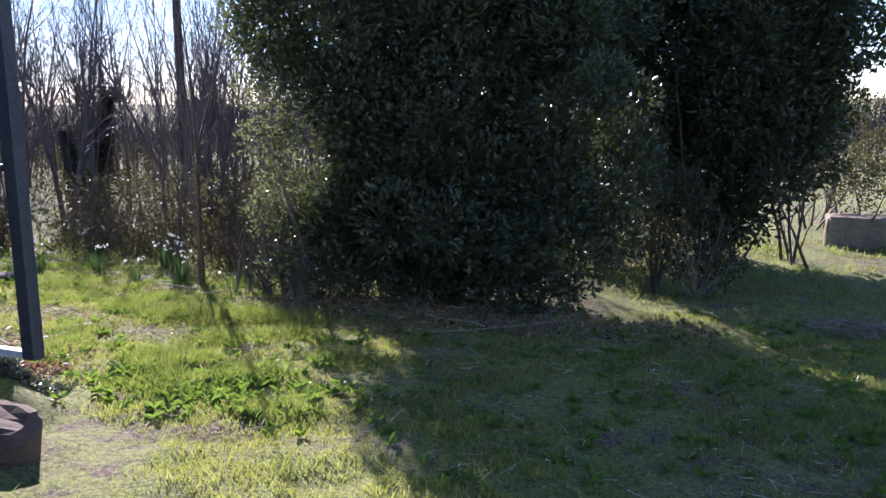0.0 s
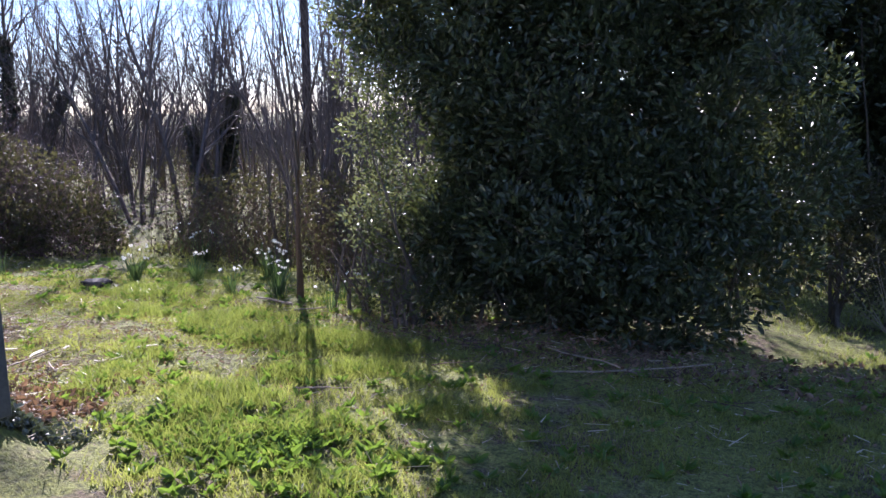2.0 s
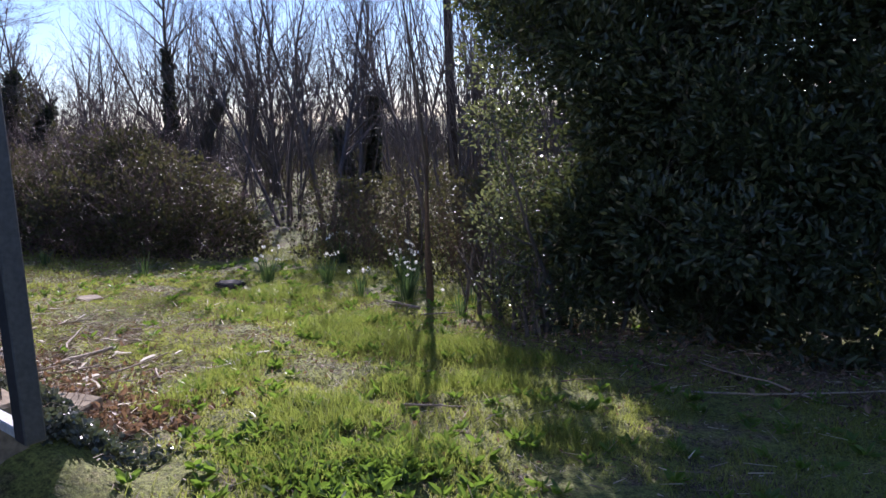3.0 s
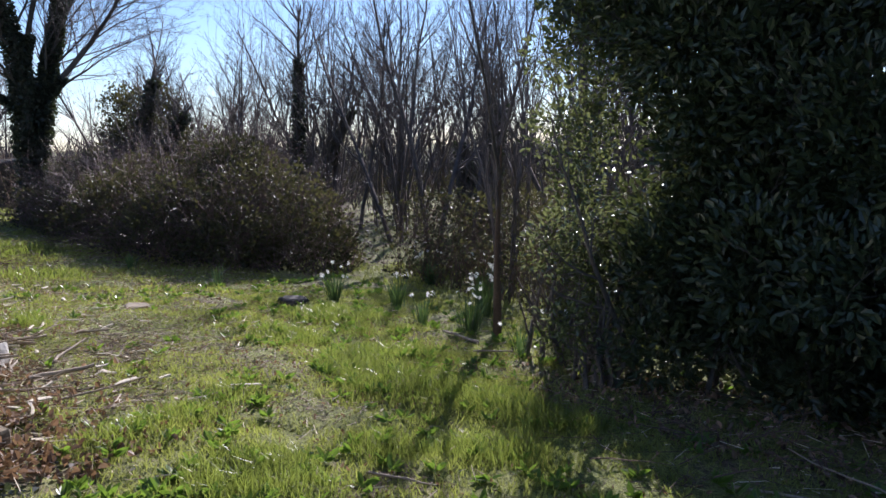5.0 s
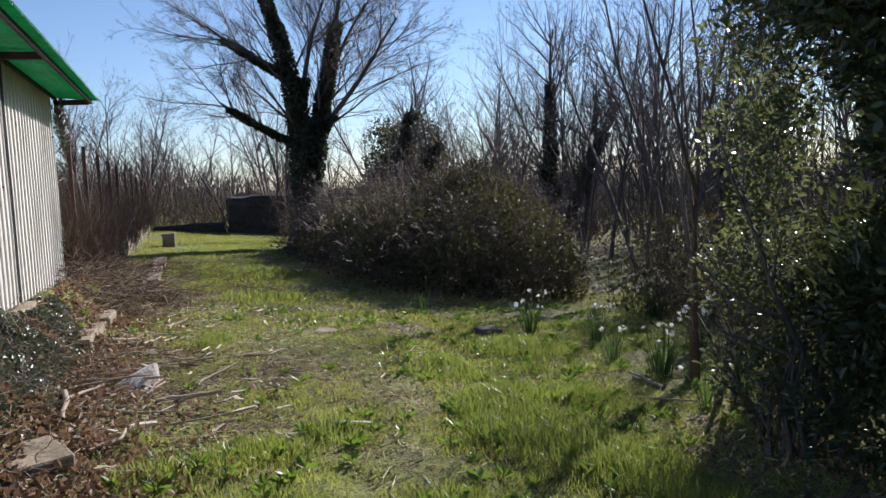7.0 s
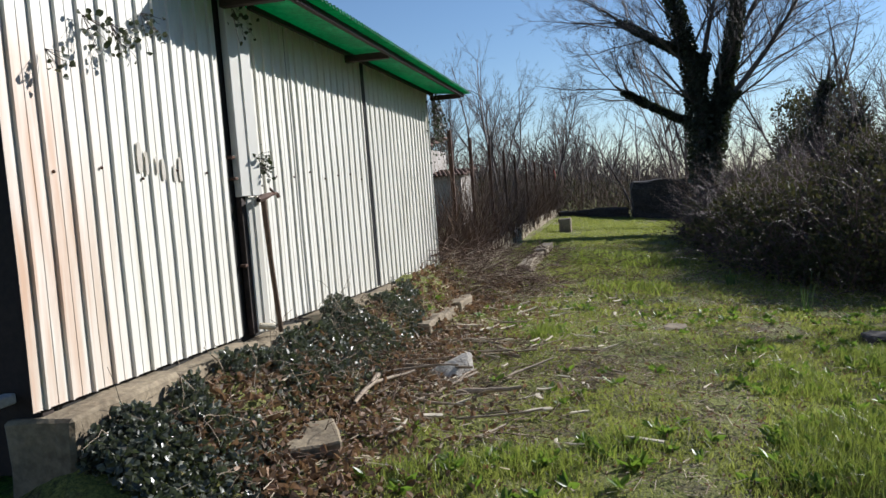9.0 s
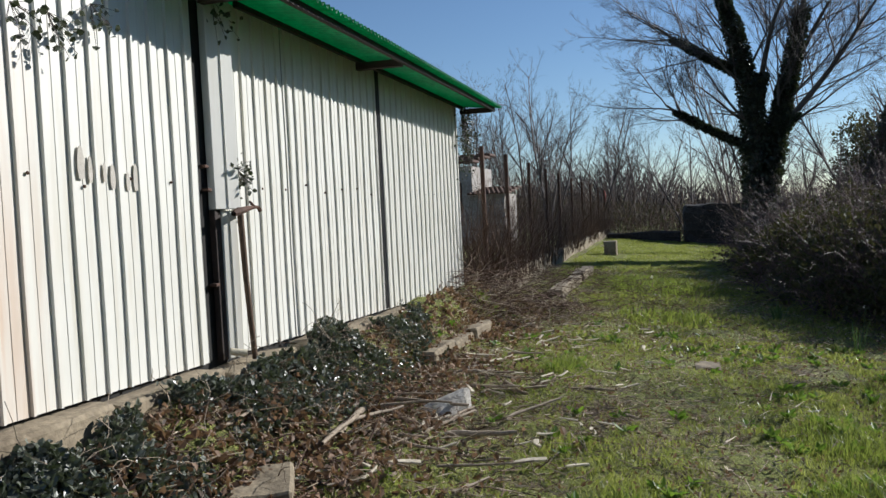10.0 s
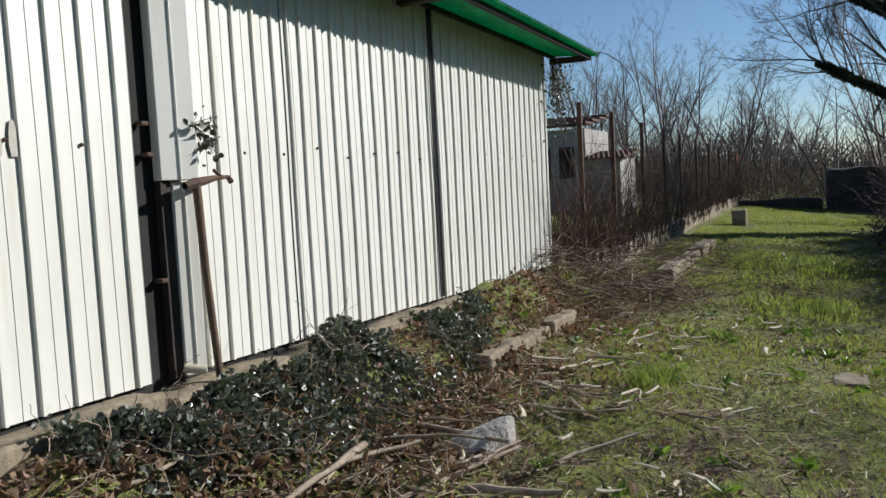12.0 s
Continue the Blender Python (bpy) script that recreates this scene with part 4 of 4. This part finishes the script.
def scatter(n, x0, x1, y0, y1, floor=0.32, gain=2.2):
    x, y = rng.uniform(x0, x1, n), rng.uniform(y0, y1, n)
    d = lush(x, y)
    keep = (rng.random(n) < np.clip((d - floor) * gain, 0.04, 1)) & ~((y < 3.95) & (x < -3.7)) & ~((y < 4.25 + 0.3 * vnoise(x, y, 0.4, 22)) & (x < -4.5) & (x > -9.0)) & ~((y < 3.3) & (x < -3.6))
    return x[keep], y[keep], d[keep]


def short_blades(x, y, h, w):
    """Upright slips of turf, one face each."""
    n = len(x)
    a, b = rng.uniform(0, 6.28, n), rng.uniform(0, 6.28, n)
    p = np.stack([x, y, ground_z(x, y) - 0.006], 1)
    s = np.stack([np.cos(a) * w, np.sin(a) * w, np.zeros(n)], 1) * 0.5
    k = rng.uniform(0.2, 1.1, n) * h
    t = p + np.stack([np.cos(b) * k, np.sin(b) * k, h], 1)
    v = np.stack([p - s, p + s, t + s * 0.3, t - s * 0.3], 1).reshape(-1, 3)
    return v, np.arange(n * 4).reshape(-1, 4)


def grass(n, x0, x1, y0, y1, h, w, label):
    x, y, d = scatter(n, x0, x1, y0, y1, 0.5, 4.0)
    hh = h * (0.45 + 1.5 * np.clip(d - 0.48, 0, 0.4) / 0.4) * rng.uniform(0.35, 1.3, len(x))
    tagged(part_np("grass", mesh_np("grass", *blades(x, y, hh, w, 0.95), M_GRASS)), label, "grass", kind="stuff")


def turf(n, x0, x1, y0, y1, h, w, label):
    x, y, d = scatter(n, x0, x1, y0, y1, 0.05, 2.2)
    on = vnoise(x, y, 0.7, 31) + 0.6 * vnoise(x, y, 0.22, 32) + 0.25 * rng.random(len(x)) > 0.72
    x, y = x[on], y[on]
    tagged(part_np("turf", mesh_np("turf", *short_blades(x, y, h * rng.uniform(0.4, 1.3, len(x)) * (0.4 + 1.2 * vnoise(x, y, 0.22, 15)), w), M_TURF)), label, "grass", kind="stuff")


grass(230000, -11, 0.8, 3.6, 10.5, 0.078, 0.0055, "rough sunlit green grass in tufts")
grass(45000, -34, -11, 4.7, 9.5, 0.13, 0.014, "tufts of grass along the path")
grass(40000, -14, 3.5, 10.5, 19, 0.20, 0.014, "rough grass below the saplings")
turf(290000, -11, 1.5, 2.4, 10.5, 0.04, 0.008, "short sunlit turf and moss")
turf(160000, -37, -11, 3.8, 9.5, 0.04, 0.018, "short turf on the path")
turf(40000, -14, 4.0, 10.5, 18, 0.06, 0.02, "short turf below the trees")


def straw():
    n = 46000
    x, y = rng.uniform(-21, 0.5, n), 3.9 + 5.5 * rng.random(n) ** 1.25
    keep = rng.random(n) < np.clip(1.05 - 1.7 * lush(x, y), 0.05, 1) * np.where(x < -5.5, 1, 0.45)
    x, y = x[keep], y[keep]
    n = len(x)
    z = ground_z(x, y) + rng.uniform(0.008, 0.06, n)
    a, L = rng.uniform(0, 6.28, n), 0.02 + 0.16 * rng.random(n) ** 4
    d = np.stack([np.cos(a), np.sin(a), rng.normal(size=n) * 0.15], 1) * L[:, None]
    p = np.stack([x, y, z], 1)
    v, f = tubes(np.concatenate([p, p + d, (0.002 + 0.005 * rng.random((n, 1)) ** 3), np.full((n, 1), 0.002)], 1))
    tagged(part_np("straw", mesh_np("straw", v, f, M_STRAW)), "scattered dry straw and chipped stalks", "straw", kind="stuff")
    n = 13000
    x, y = -5.2 - 8.8 * rng.random(n) ** 1.15, 4.15 + rng.normal(size=n) * 0.45
    keep = (y > 3.8) & (y < 7.0) & (rng.random(n) < 1.5 * vnoise(x, y, 0.5, 14))
    p = np.stack([x, y, ground_z(x, y) + rng.uniform(0.005, 0.05, n)], 1)[keep]
    tagged(part_np("dead_leaves", mesh_np("dead_leaves", *leaves(p, 0.052, 0.034, None, 0.4), M_DEAD)), "brown dead leaves on the debris", "leaf litter", kind="stuff")
    n = 1500
    x, y = rng.uniform(-5.6, -0.5, n), rng.uniform(7.9, 9.6, n)
    p = np.stack([x, y, ground_z(x, y) + rng.uniform(0.005, 0.03, n)], 1)
    tagged(part_np("dead_leaves", mesh_np("dead_leaves", *leaves(p, 0.06, 0.035, None, 0.3), M_DEAD)), "brown fallen leaves below the laurels", "leaf litter", kind="stuff")


    n = 17000
    x, y = rng.uniform(-22, 0.0, n), rng.uniform(4.4, 9.0, n)
    p = np.stack([x, y, ground_z(x, y) + rng.uniform(0.004, 0.03, n)], 1)[rng.random(n) < 0.25 + 0.75 * (x < -5.5)]
    tagged(part_np("leaf_litter", mesh_np("leaf_litter", *leaves(p, 0.034, 0.016, None, 0.3), M_DEAD)), "fine brown litter trodden into the path", "leaf litter", kind="stuff")


straw()


def weeds():
    n = 1500
    x, y, d = scatter(n * 2, -12.5, 1.0, 3.85, 10.5, 0.28, 1.6)
    cx, cy = np.concatenate([x, rng.normal(-3.9, 0.5, 160)]), np.concatenate([y, rng.normal(5.0, 0.25, 160)])
    k = 9
    px, py = np.repeat(cx, k), np.repeat(cy, k)
    a = rng.uniform(0, 6.28, len(px))
    p = np.stack([px, py, ground_z(px, py) + 0.01], 1)
    along = np.stack([np.cos(a), np.sin(a), rng.uniform(0.2, 1.1, len(px))], 1)
    tagged(part_np("weeds", mesh_np("weeds", *leaves(p, 0.085, 0.032, along, 0.2, 0.1), M_WEED)), "low broad-leaved weeds in the grass", "weeds", kind="stuff")


weeds()


def ivy_bank():
    n = 23000
    x = -4.75 - 5.2 * rng.random(n) ** 1.1
    y = 3.76 + np.abs(rng.normal(size=n)) * 0.26
    lift = 0.1 + 0.9 * vnoise(x, y, 0.28, 8) + 0.6 * vnoise(x, y, 0.11, 19)
    z = ground_z(x, y) + rng.random(n) ** 0.8 * 0.12 * lift * np.exp(-((y - 3.85) / 0.45) ** 2)
    keep = vnoise(x, y, 0.33, 17) + 0.6 * vnoise(x, y, 0.12, 18) > 0.62 + 0.3 * np.clip((-8.2 - x) / 1.5, 0, 1)
    p = np.stack([x, y, z], 1)[keep]
    n = len(p)
    along = np.stack([rng.normal(size=n) * 0.6, np.full(n, 0.6), rng.normal(size=n) * 0.6 - 0.1], 1)
    tagged(part_np("ivy_bank", mesh_np("ivy_bank", *leaves(p, 0.036, 0.032, along, 0.2, 0.9), M_BANKIVY)), "dark grey-green ivy straggling over the plinth's foot", "ivy", kind="stuff")
    # bare runners among the leaves
    r_ = np.random.default_rng(87)
    segs = []
    for i in range(150):
        a, b = -4.9 - 4.8 * r_.random(), 3.8 + abs(r_.normal()) * 0.28
        branch(segs, (a, b, gz(a, b) + 0.02), (r_.normal(), 0.5 * r_.normal() + 0.3, 0.5), r_.uniform(0.15, 0.5), 0.003, 1, r_, 0.3, -0.08, 2, 0.8, 0.5, 6)
    tagged(part_np("ivy_runners", mesh_np("ivy_runners", *tubes(segs), M_DEADWOOD)), "thin pale ivy runners on the bank", "ivy", kind="stuff")


ivy_bank()


# ---- narcissi ----
def narcissus(x, y, n_flower, n_leaf, h, seed):
    r_ = np.random.default_rng(seed)
    root = tagged(new("narcissus"), "clump of white narcissi in bloom", "flowers", group="narcissi in the grass")
    root.location = (x, y, gz(x, y))
    a = r_.uniform(0, 6.28, n_leaf)
    q = r_.random(n_leaf) * 0.10
    p = np.stack([np.cos(a) * q, np.sin(a) * q, np.zeros(n_leaf)], 1)
    lean = r_.uniform(0.05, 0.5, n_leaf)
    t = np.stack([np.cos(a) * lean, np.sin(a) * lean, np.ones(n_leaf)], 1)
    hh = h * r_.uniform(0.6, 1.0, n_leaf)
    s = np.stack([-np.sin(a), np.cos(a), np.zeros(n_leaf)], 1) * 0.007
    m = p + t * hh[:, None] * 0.6
    tip = p + t * hh[:, None] + np.stack([np.cos(a), np.sin(a), -0.6 * np.ones(n_leaf)], 1) * (lean * hh * 0.35)[:, None]
    v = np.stack([p - s, p + s, m + s, m - s, tip + s * 0.3, tip - s * 0.3], 1).reshape(-1, 3)
    f = ((np.arange(n_leaf) * 6)[:, None, None] + np.array([[0, 1, 2, 3], [3, 2, 4, 5]])[None]).reshape(-1, 4)
    part_np("leaves", mesh_np("leaves", v, f, M_NARC), root)
    for i in range(n_flower):
        a, q = r_.uniform(0, 6.28), r_.random() * 0.16
        top = np.array([math.cos(a) * (q + 0.08), math.sin(a) * (q + 0.08), h * r_.uniform(0.85, 1.25)])
        base = np.array([math.cos(a) * q * 0.4, math.sin(a) * q * 0.4, 0])
        stem = part_np("flower", mesh_np("flower", *tubes([(*base, *((base + top) / 2 + 0.01), 0.004, 0.0035), (*((base + top) / 2 + 0.01), *top, 0.0035, 0.003)], 5), M_NARC), root)
        for k in range(r_.integers(1, 4)):
            c = top + r_.normal(size=3) * np.array([0.016, 0.016, 0.012])
            head = part_np("bloom", BLOOM, stem, "white six-petalled bloom")
            head.matrix_local = pose(*c, r_.uniform(20, 110), 0, r_.uniform(0, 360))


def bloom_mesh():
    """Six pointed petals that meet in a raised cup."""
    v, f = [(0, 0, 0.004)], []
    for j in range(12):
        a, rr = j * math.pi / 6, (0.028 if j % 2 == 0 else 0.013)
        v.append((math.cos(a) * rr, math.sin(a) * rr, 0.003 if j % 2 else -0.002))
    for j in range(12):
        f.append((0, 1 + j, 1 + (j + 1) % 12))
    for j in range(6):
        a = j * math.pi / 3
        v.append((math.cos(a) * 0.006, math.sin(a) * 0.006, 0.012))
    f += [(0, 13 + (j + 1) % 6, 13 + j) for j in range(6)]
    return mesh_np("bloom", v, f, M_PETAL)


BLOOM = bloom_mesh()


for i, (x, y, nf, nl, h) in enumerate(((-7.7, 9.2, 7, 60, 0.42), (-10.1, 8.95, 8, 50, 0.40), (-9.5, 9.5, 5, 35, 0.38), (-12.1, 8.2, 1, 8, 0.38), (-8.6, 10.2, 8, 50, 0.45), (-9.2, 10.6, 7, 40, 0.45),
                                    (-11.4, 11.4, 7, 40, 0.45), (-10.6, 11.8, 6, 40, 0.45), (-8.4, 9.1, 3, 22, 0.32), (-7.0, 9.6, 3, 14, 0.35), (-12.8, 12.2, 5, 30, 0.45), (-14.2, 7.65, 0, 30, 0.3), (-6.6, 8.9, 2, 12, 0.30))):
    narcissus(x, y, nf, nl, h, 70 + i)


# ---- stones, logs, sticks and the tool ----
def rock(name, x, y, sx, sy, sz, material, label, seed, sink=0.1, turn=0.0, flat=0.75, peak=0.0):
    b = bmesh.new()
    bmesh.ops.create_icosphere(b, subdivisions=3, radius=1.0)
    for v in b.verts:
        n = v.co.normalized()
        k = 1 + 0.35 * noise.noise(n * 1.6 + Vector((seed, 0, 0))) + 0.10 * noise.noise(n * 5 + Vector((seed, 3, 0)))
        c = n * k
        c = Vector((max(-0.85, min(0.8, c.x)), max(-0.8, min(0.7, c.y)), max(-0.7, min(flat, c.z))))
        c.x, c.y = c.x * (1 - peak * c.z), c.y * (1 - peak * c.z)
        v.co = Vector((c.x * sx, c.y * sy, c.z * sz))
    ob = part(name, b, material)
    ob.matrix_world = pose(x, y, gz(x, y) + sz * (0.7 - sink), 0, 0, turn)
    return tagged(ob, label, "stone")


def cleft_stone():
    """Split stone with flat faces that rises to a point."""
    r_ = np.random.default_rng(5)
    bm = bmesh.new()
    for k in range(26):
        d = rand_dirs(1, 0.0, r_)[0]
        z = d[2] * 0.16
        w = 1.0 - 0.4 * max(0.0, (z + 0.02) / 0.16)
        bm.verts.new((d[0] * 0.19 * w + 0.35 * max(0, z), d[1] * 0.11 * w, z + 0.02))
    bm.verts.new((0.07, 0.0, 0.225))
    bm.verts.new((0.1, 0.02, 0.19))
    bmesh.ops.convex_hull(bm, input=bm.verts[:])
    bmesh.ops.delete(bm, geom=[v for v in bm.verts if not v.link_faces], context="VERTS")
    bmesh.ops.bevel(bm, geom=bm.edges[:], offset=0.008, segments=1, affect="EDGES")
    bmesh.ops.subdivide_edges(bm, edges=bm.edges[:], cuts=1)
    for v in bm.verts:
        v.co += noise.noise_vector(v.co * 22) * 0.006
    stone = part("stone", bm, M_STONE)
    stone.matrix_world = pose(-7.85, 4.78, gz(-7.85, 4.78) + 0.03, -8, 14, 120) @ Matrix.Diagonal((1.25, 1.0, 0.95, 1))
    tagged(stone, "pale grey pointed stone among the sticks", "stone")


cleft_stone()
rock("stone", -10.35, 8.5, 0.26, 0.18, 0.08, M_DARKSTONE, "flat grey stone at the narcissi's foot", 8, 0.4)
rock("stone", -10.4, 6.6, 0.22, 0.15, 0.03, M_CONCRETE, "flat worn stone sunk in the path", 11, 0.5)
slab = box("concrete_slab", (-0.22, -0.15, -0.05, 0.22, 0.15, 0.05), M_CONCRETE, None, "", 0.012, 0.012, 4)
slab.matrix_world = pose(-5.95, 4.33, gz(-5.95, 4.33) + 0.03, 2, 3, 25)
tagged(slab, "broken flat piece of concrete slab", "slab")


def sticks():
    r_ = np.random.default_rng(81)
    rows = [(-7.4, 4.3, 0.9, 10, 0.022), (-7.0, 4.65, 1.0, 155, 0.014), (-7.25, 4.9, 0.45, 115, 0.024), (-7.9, 4.35, 0.6, 60, 0.018), (-6.9, 4.35, 0.5, 200, 0.02), (-8.6, 4.7, 0.5, 80, 0.016),
            (-9.3, 5.3, 0.3, 20, 0.012), (-8.9, 5.6, 0.28, 70, 0.013), (-10.1, 5.9, 0.32, 10, 0.011), (-8.3, 5.9, 0.22, 40, 0.014), (-9.9, 4.8, 0.35, 95, 0.014), (-6.3, 5.2, 0.3, 150, 0.012), (-6.1, 4.0, 0.5, 170, 0.012),
            (-4.6, 6.0, 0.45, 20, 0.008), (-7.2, 8.9, 0.6, 165, 0.02), (-3.5, 7.6, 1.6, 20, 0.009), (-2.5, 7.9, 1.1, 160, 0.008), (-6.9, 8.6, 0.4, 10, 0.012)]
    for k in range(46):
        rows.append((r_.uniform(-9.4, -5.9), 4.25 + abs(r_.normal()) * 0.55, r_.uniform(0.12, 0.6), r_.uniform(0, 360), r_.uniform(0.006, 0.016)))
    for x, y, L, ang, rad in rows:
        segs, p, a = [], np.array([0.0, 0.0, 0.0]), 0.0
        for i in range(5):
            a += r_.normal() * 0.12
            q = p + np.array([math.cos(a), math.sin(a), r_.normal() * 0.05]) * L / 5
            segs.append((*p, *q, rad * (1 - 0.09 * i), rad * (1 - 0.09 * (i + 1))))
            p = q
        ob = part_np("stick", mesh_np("stick", *tubes(segs, 6), M_DEADWOOD, True))
        ob.matrix_world = pose(x, y, gz(x, y) + rad + 0.015, 0, r_.uniform(-4, 1), ang)
        tagged(ob, "broken dry stick lying on the debris", "stick", "sticks on the ground")


sticks()


def chips():
    r_ = np.random.default_rng(83)
    shapes = []
    for k in range(6):
        L, w = r_.uniform(0.1, 0.24), r_.uniform(0.008, 0.018)
        b = box_bm(bmesh.new(), -L / 2, -w, -0.005, L / 2, w, 0.006, 0.002, 0.006, 2)
        for v in b.verts:
            t = 2 * v.co.x / L
            v.co.y = v.co.y * (1 - 0.6 * max(0, t)) + 0.006 * t * t
        me = bpy.data.meshes.new("wood_chip")
        b.to_mesh(me)
        b.free()
        me.materials.append(M_CHIP)
        shapes.append(me)
    for k in range(84):
        x = -6.3 - 6.2 * r_.random()
        y = 4.55 + abs(r_.normal()) * 0.95
        ob = tagged(new("wood_chip", shapes[k % 6]), "pale split wood chip lying on the path", "wood chip", "wood chips on the path")
        ob.matrix_world = pose(x, y, gz(x, y) + 0.05, r_.uniform(-20, 20), r_.uniform(-10, 10), r_.uniform(0, 360)) @ Matrix.Diagonal((r_.uniform(0.7, 1.3),) * 3 + (1,))


chips()


def pile(x, y, rad, n, length, r, material, label, seed, height=0.5):
    r_ = np.random.default_rng(seed)
    segs = []
    for i in range(n):
        a, q = r_.uniform(0, 6.28), r_.random() ** 0.6 * rad
        px, py = x + math.cos(a) * q, y + math.sin(a) * q * 0.7
        z = gz(px, py) + 0.02 + r_.random() * height * (1 - q / rad)
        t = r_.uniform(0, 6.28)
        branch(segs, (px, py, z), (math.cos(t), math.sin(t), r_.normal() * 0.3), length * r_.uniform(0.4, 1.1), r * r_.uniform(0.5, 1.3), 1, r_, 0.12, -0.02, 2, 0.6, 0.5, 4)
    return tagged(part_np("brush_pile", mesh_np("brush_pile", *tubes(segs), material, True)), label, "brush pile", kind="stuff")


pile(-12.9, 4.3, 1.3, 420, 0.55, 0.007, M_BRUSH, "heap of dry brown prunings by the barn corner", 91, 0.7)
pile(-12.7, 4.4, 1.4, 240, 0.5, 0.006, M_DEADWOOD, "pale dry stalks on the prunings heap", 98, 0.5)
pile(-16.0, 4.4, 3.4, 1000, 0.5, 0.006, M_BRUSH, "dry prunings strewn along the fence foot", 92, 0.42)
pile(1.0, 10.2, 0.6, 130, 0.4, 0.008, M_DEADWOOD, "small heap of pale cut branches", 93, 0.25)
pile(-7.6, 4.5, 2.0, 420, 0.26, 0.005, M_BRUSH, "thin broken twigs on the debris", 94, 0.10)
pile(-7.8, 4.7, 2.2, 300, 0.16, 0.006, M_DEADWOOD, "pale chipped stalks on the debris", 96, 0.07)
pile(-9.8, 5.7, 3.4, 420, 0.13, 0.006, M_DEADWOOD, "pale chipped stalks strewn on the path", 99, 0.02)
pile(-3.2, 8.2, 1.8, 160, 0.5, 0.005, M_BRUSH, "dead twigs under the laurels' skirt", 95, 0.15)


def twig_fan():
    r_ = np.random.default_rng(97)
    segs = []
    for i in range(16):
        branch(segs, (-0.95, 11.8, gz(-0.95, 11.8)), (r_.normal() * 0.45, r_.normal() * 0.2, 1), r_.uniform(0.6, 1.3), 0.007, 1, r_, 0.1, 0.03, 4, 0.5, 0.4, 6)
    tagged(part_np("dead_bush", mesh_np("dead_bush", *tubes(segs), M_DEADWOOD)), "pale bare twigs of a dead bush", "bush")


twig_fan()


def mattock():
    root = tagged(new("mattock"), "rusty mattock leaning on the barn's jamb", "tool")
    root.location = (-7.02, WY + 0.15, base_z(-7.0) - 0.02)
    part_np("handle", mesh_np("handle", *tubes([(0, 0, 0, 0.02, -0.02, 0.5, 0.018, 0.019), (0.02, -0.02, 0.5, 0.03, -0.03, 0.93, 0.019, 0.021)], 8), M_TRUNK, True), root, "worn wooden handle")
    part_np("head", mesh_np("head", *tubes([(0.11, -0.03, 0.915, 0.03, -0.03, 0.93, 0.018, 0.028), (0.03, -0.03, 0.93, -0.1, -0.03, 0.95, 0.026, 0.016), (-0.1, -0.03, 0.95, -0.19, -0.02, 0.955, 0.016, 0.01), (-0.19, -0.02, 0.955, -0.215, -0.02, 0.93, 0.012, 0.016), (-0.14, -0.02, 0.955, -0.1, -0.03, 0.99, 0.01, 0.008)], 6), M_RUST), root, "rusty iron head")
    ob = part_np("pipe_stub", mesh_np("pipe_stub", *tubes([(-6.88, WY + 0.06, base_z(-7.05) + 0.05, -6.94, WY + 0.14, base_z(-7.05) + 0.03, 0.022, 0.022)], 12), M_PIPE, True))
    tagged(ob, "cream plastic pipe stub on the plinth", "pipe")


mattock()


def sprigs():
    for x, z, n, s, label in ((-7.1, 1.07, 70, 0.05, "ivy sprig growing through the jamb"), (-5.3, 1.69, 26, 0.05, "ivy tendrils hanging on the sheet wall"), (-5.52, 1.68, 34, 0.06, "ivy tendrils hanging on the sheet wall"), (-5.82, 1.8, 30, 0.05, "ivy tendrils hanging on the sheet wall"), (-5.0, 1.5, 12, 0.04, "ivy tendrils hanging on the sheet wall"), (-6.95, 2.05, 30, 0.07, "ivy sprig under the eave"), (-13.35, 1.8, 320, 0.24, "creeper hanging at the barn's corner")):
        p = np.array([x, WY + 0.1, z]) + rng.normal(size=(n, 3)) * np.array([s, 0.03, s])
        segs = [(x, WY + 0.03, z + 1.5 * s, *q, 0.002, 0.0015) for q in p[:: 2]]
        root = tagged(new("ivy_sprig"), label, "ivy")
        part_np("tendril_tangle", mesh_np("tendril_tangle", *tubes(segs), M_TWIG), root)
        part_np("leaves", mesh_np("leaves", *leaves(p, 0.035, 0.03, None, 0.15), M_IVY), root)


sprigs()


def wire():
    pts = [(-13.4, 4.1, 2.22), (-14.1, 4.1, 2.28), (-14.65, 4.1, 2.28), (-15.3, 4.1, 2.22), (-15.8, 4.1, 2.11), (-16.5, 4.05, 1.87), (-17.1, 4.0, 1.6), (-17.3, 3.8, 1.3), (-17.35, 3.62, 0.8)]
    tagged(part_np("loose_wire", mesh_np("loose_wire", *tubes([(*a, *b, 0.006, 0.006) for a, b in zip(pts, pts[1:])]), M_RUST)), "thin loose wire drooping from the eave", "wire")


wire()
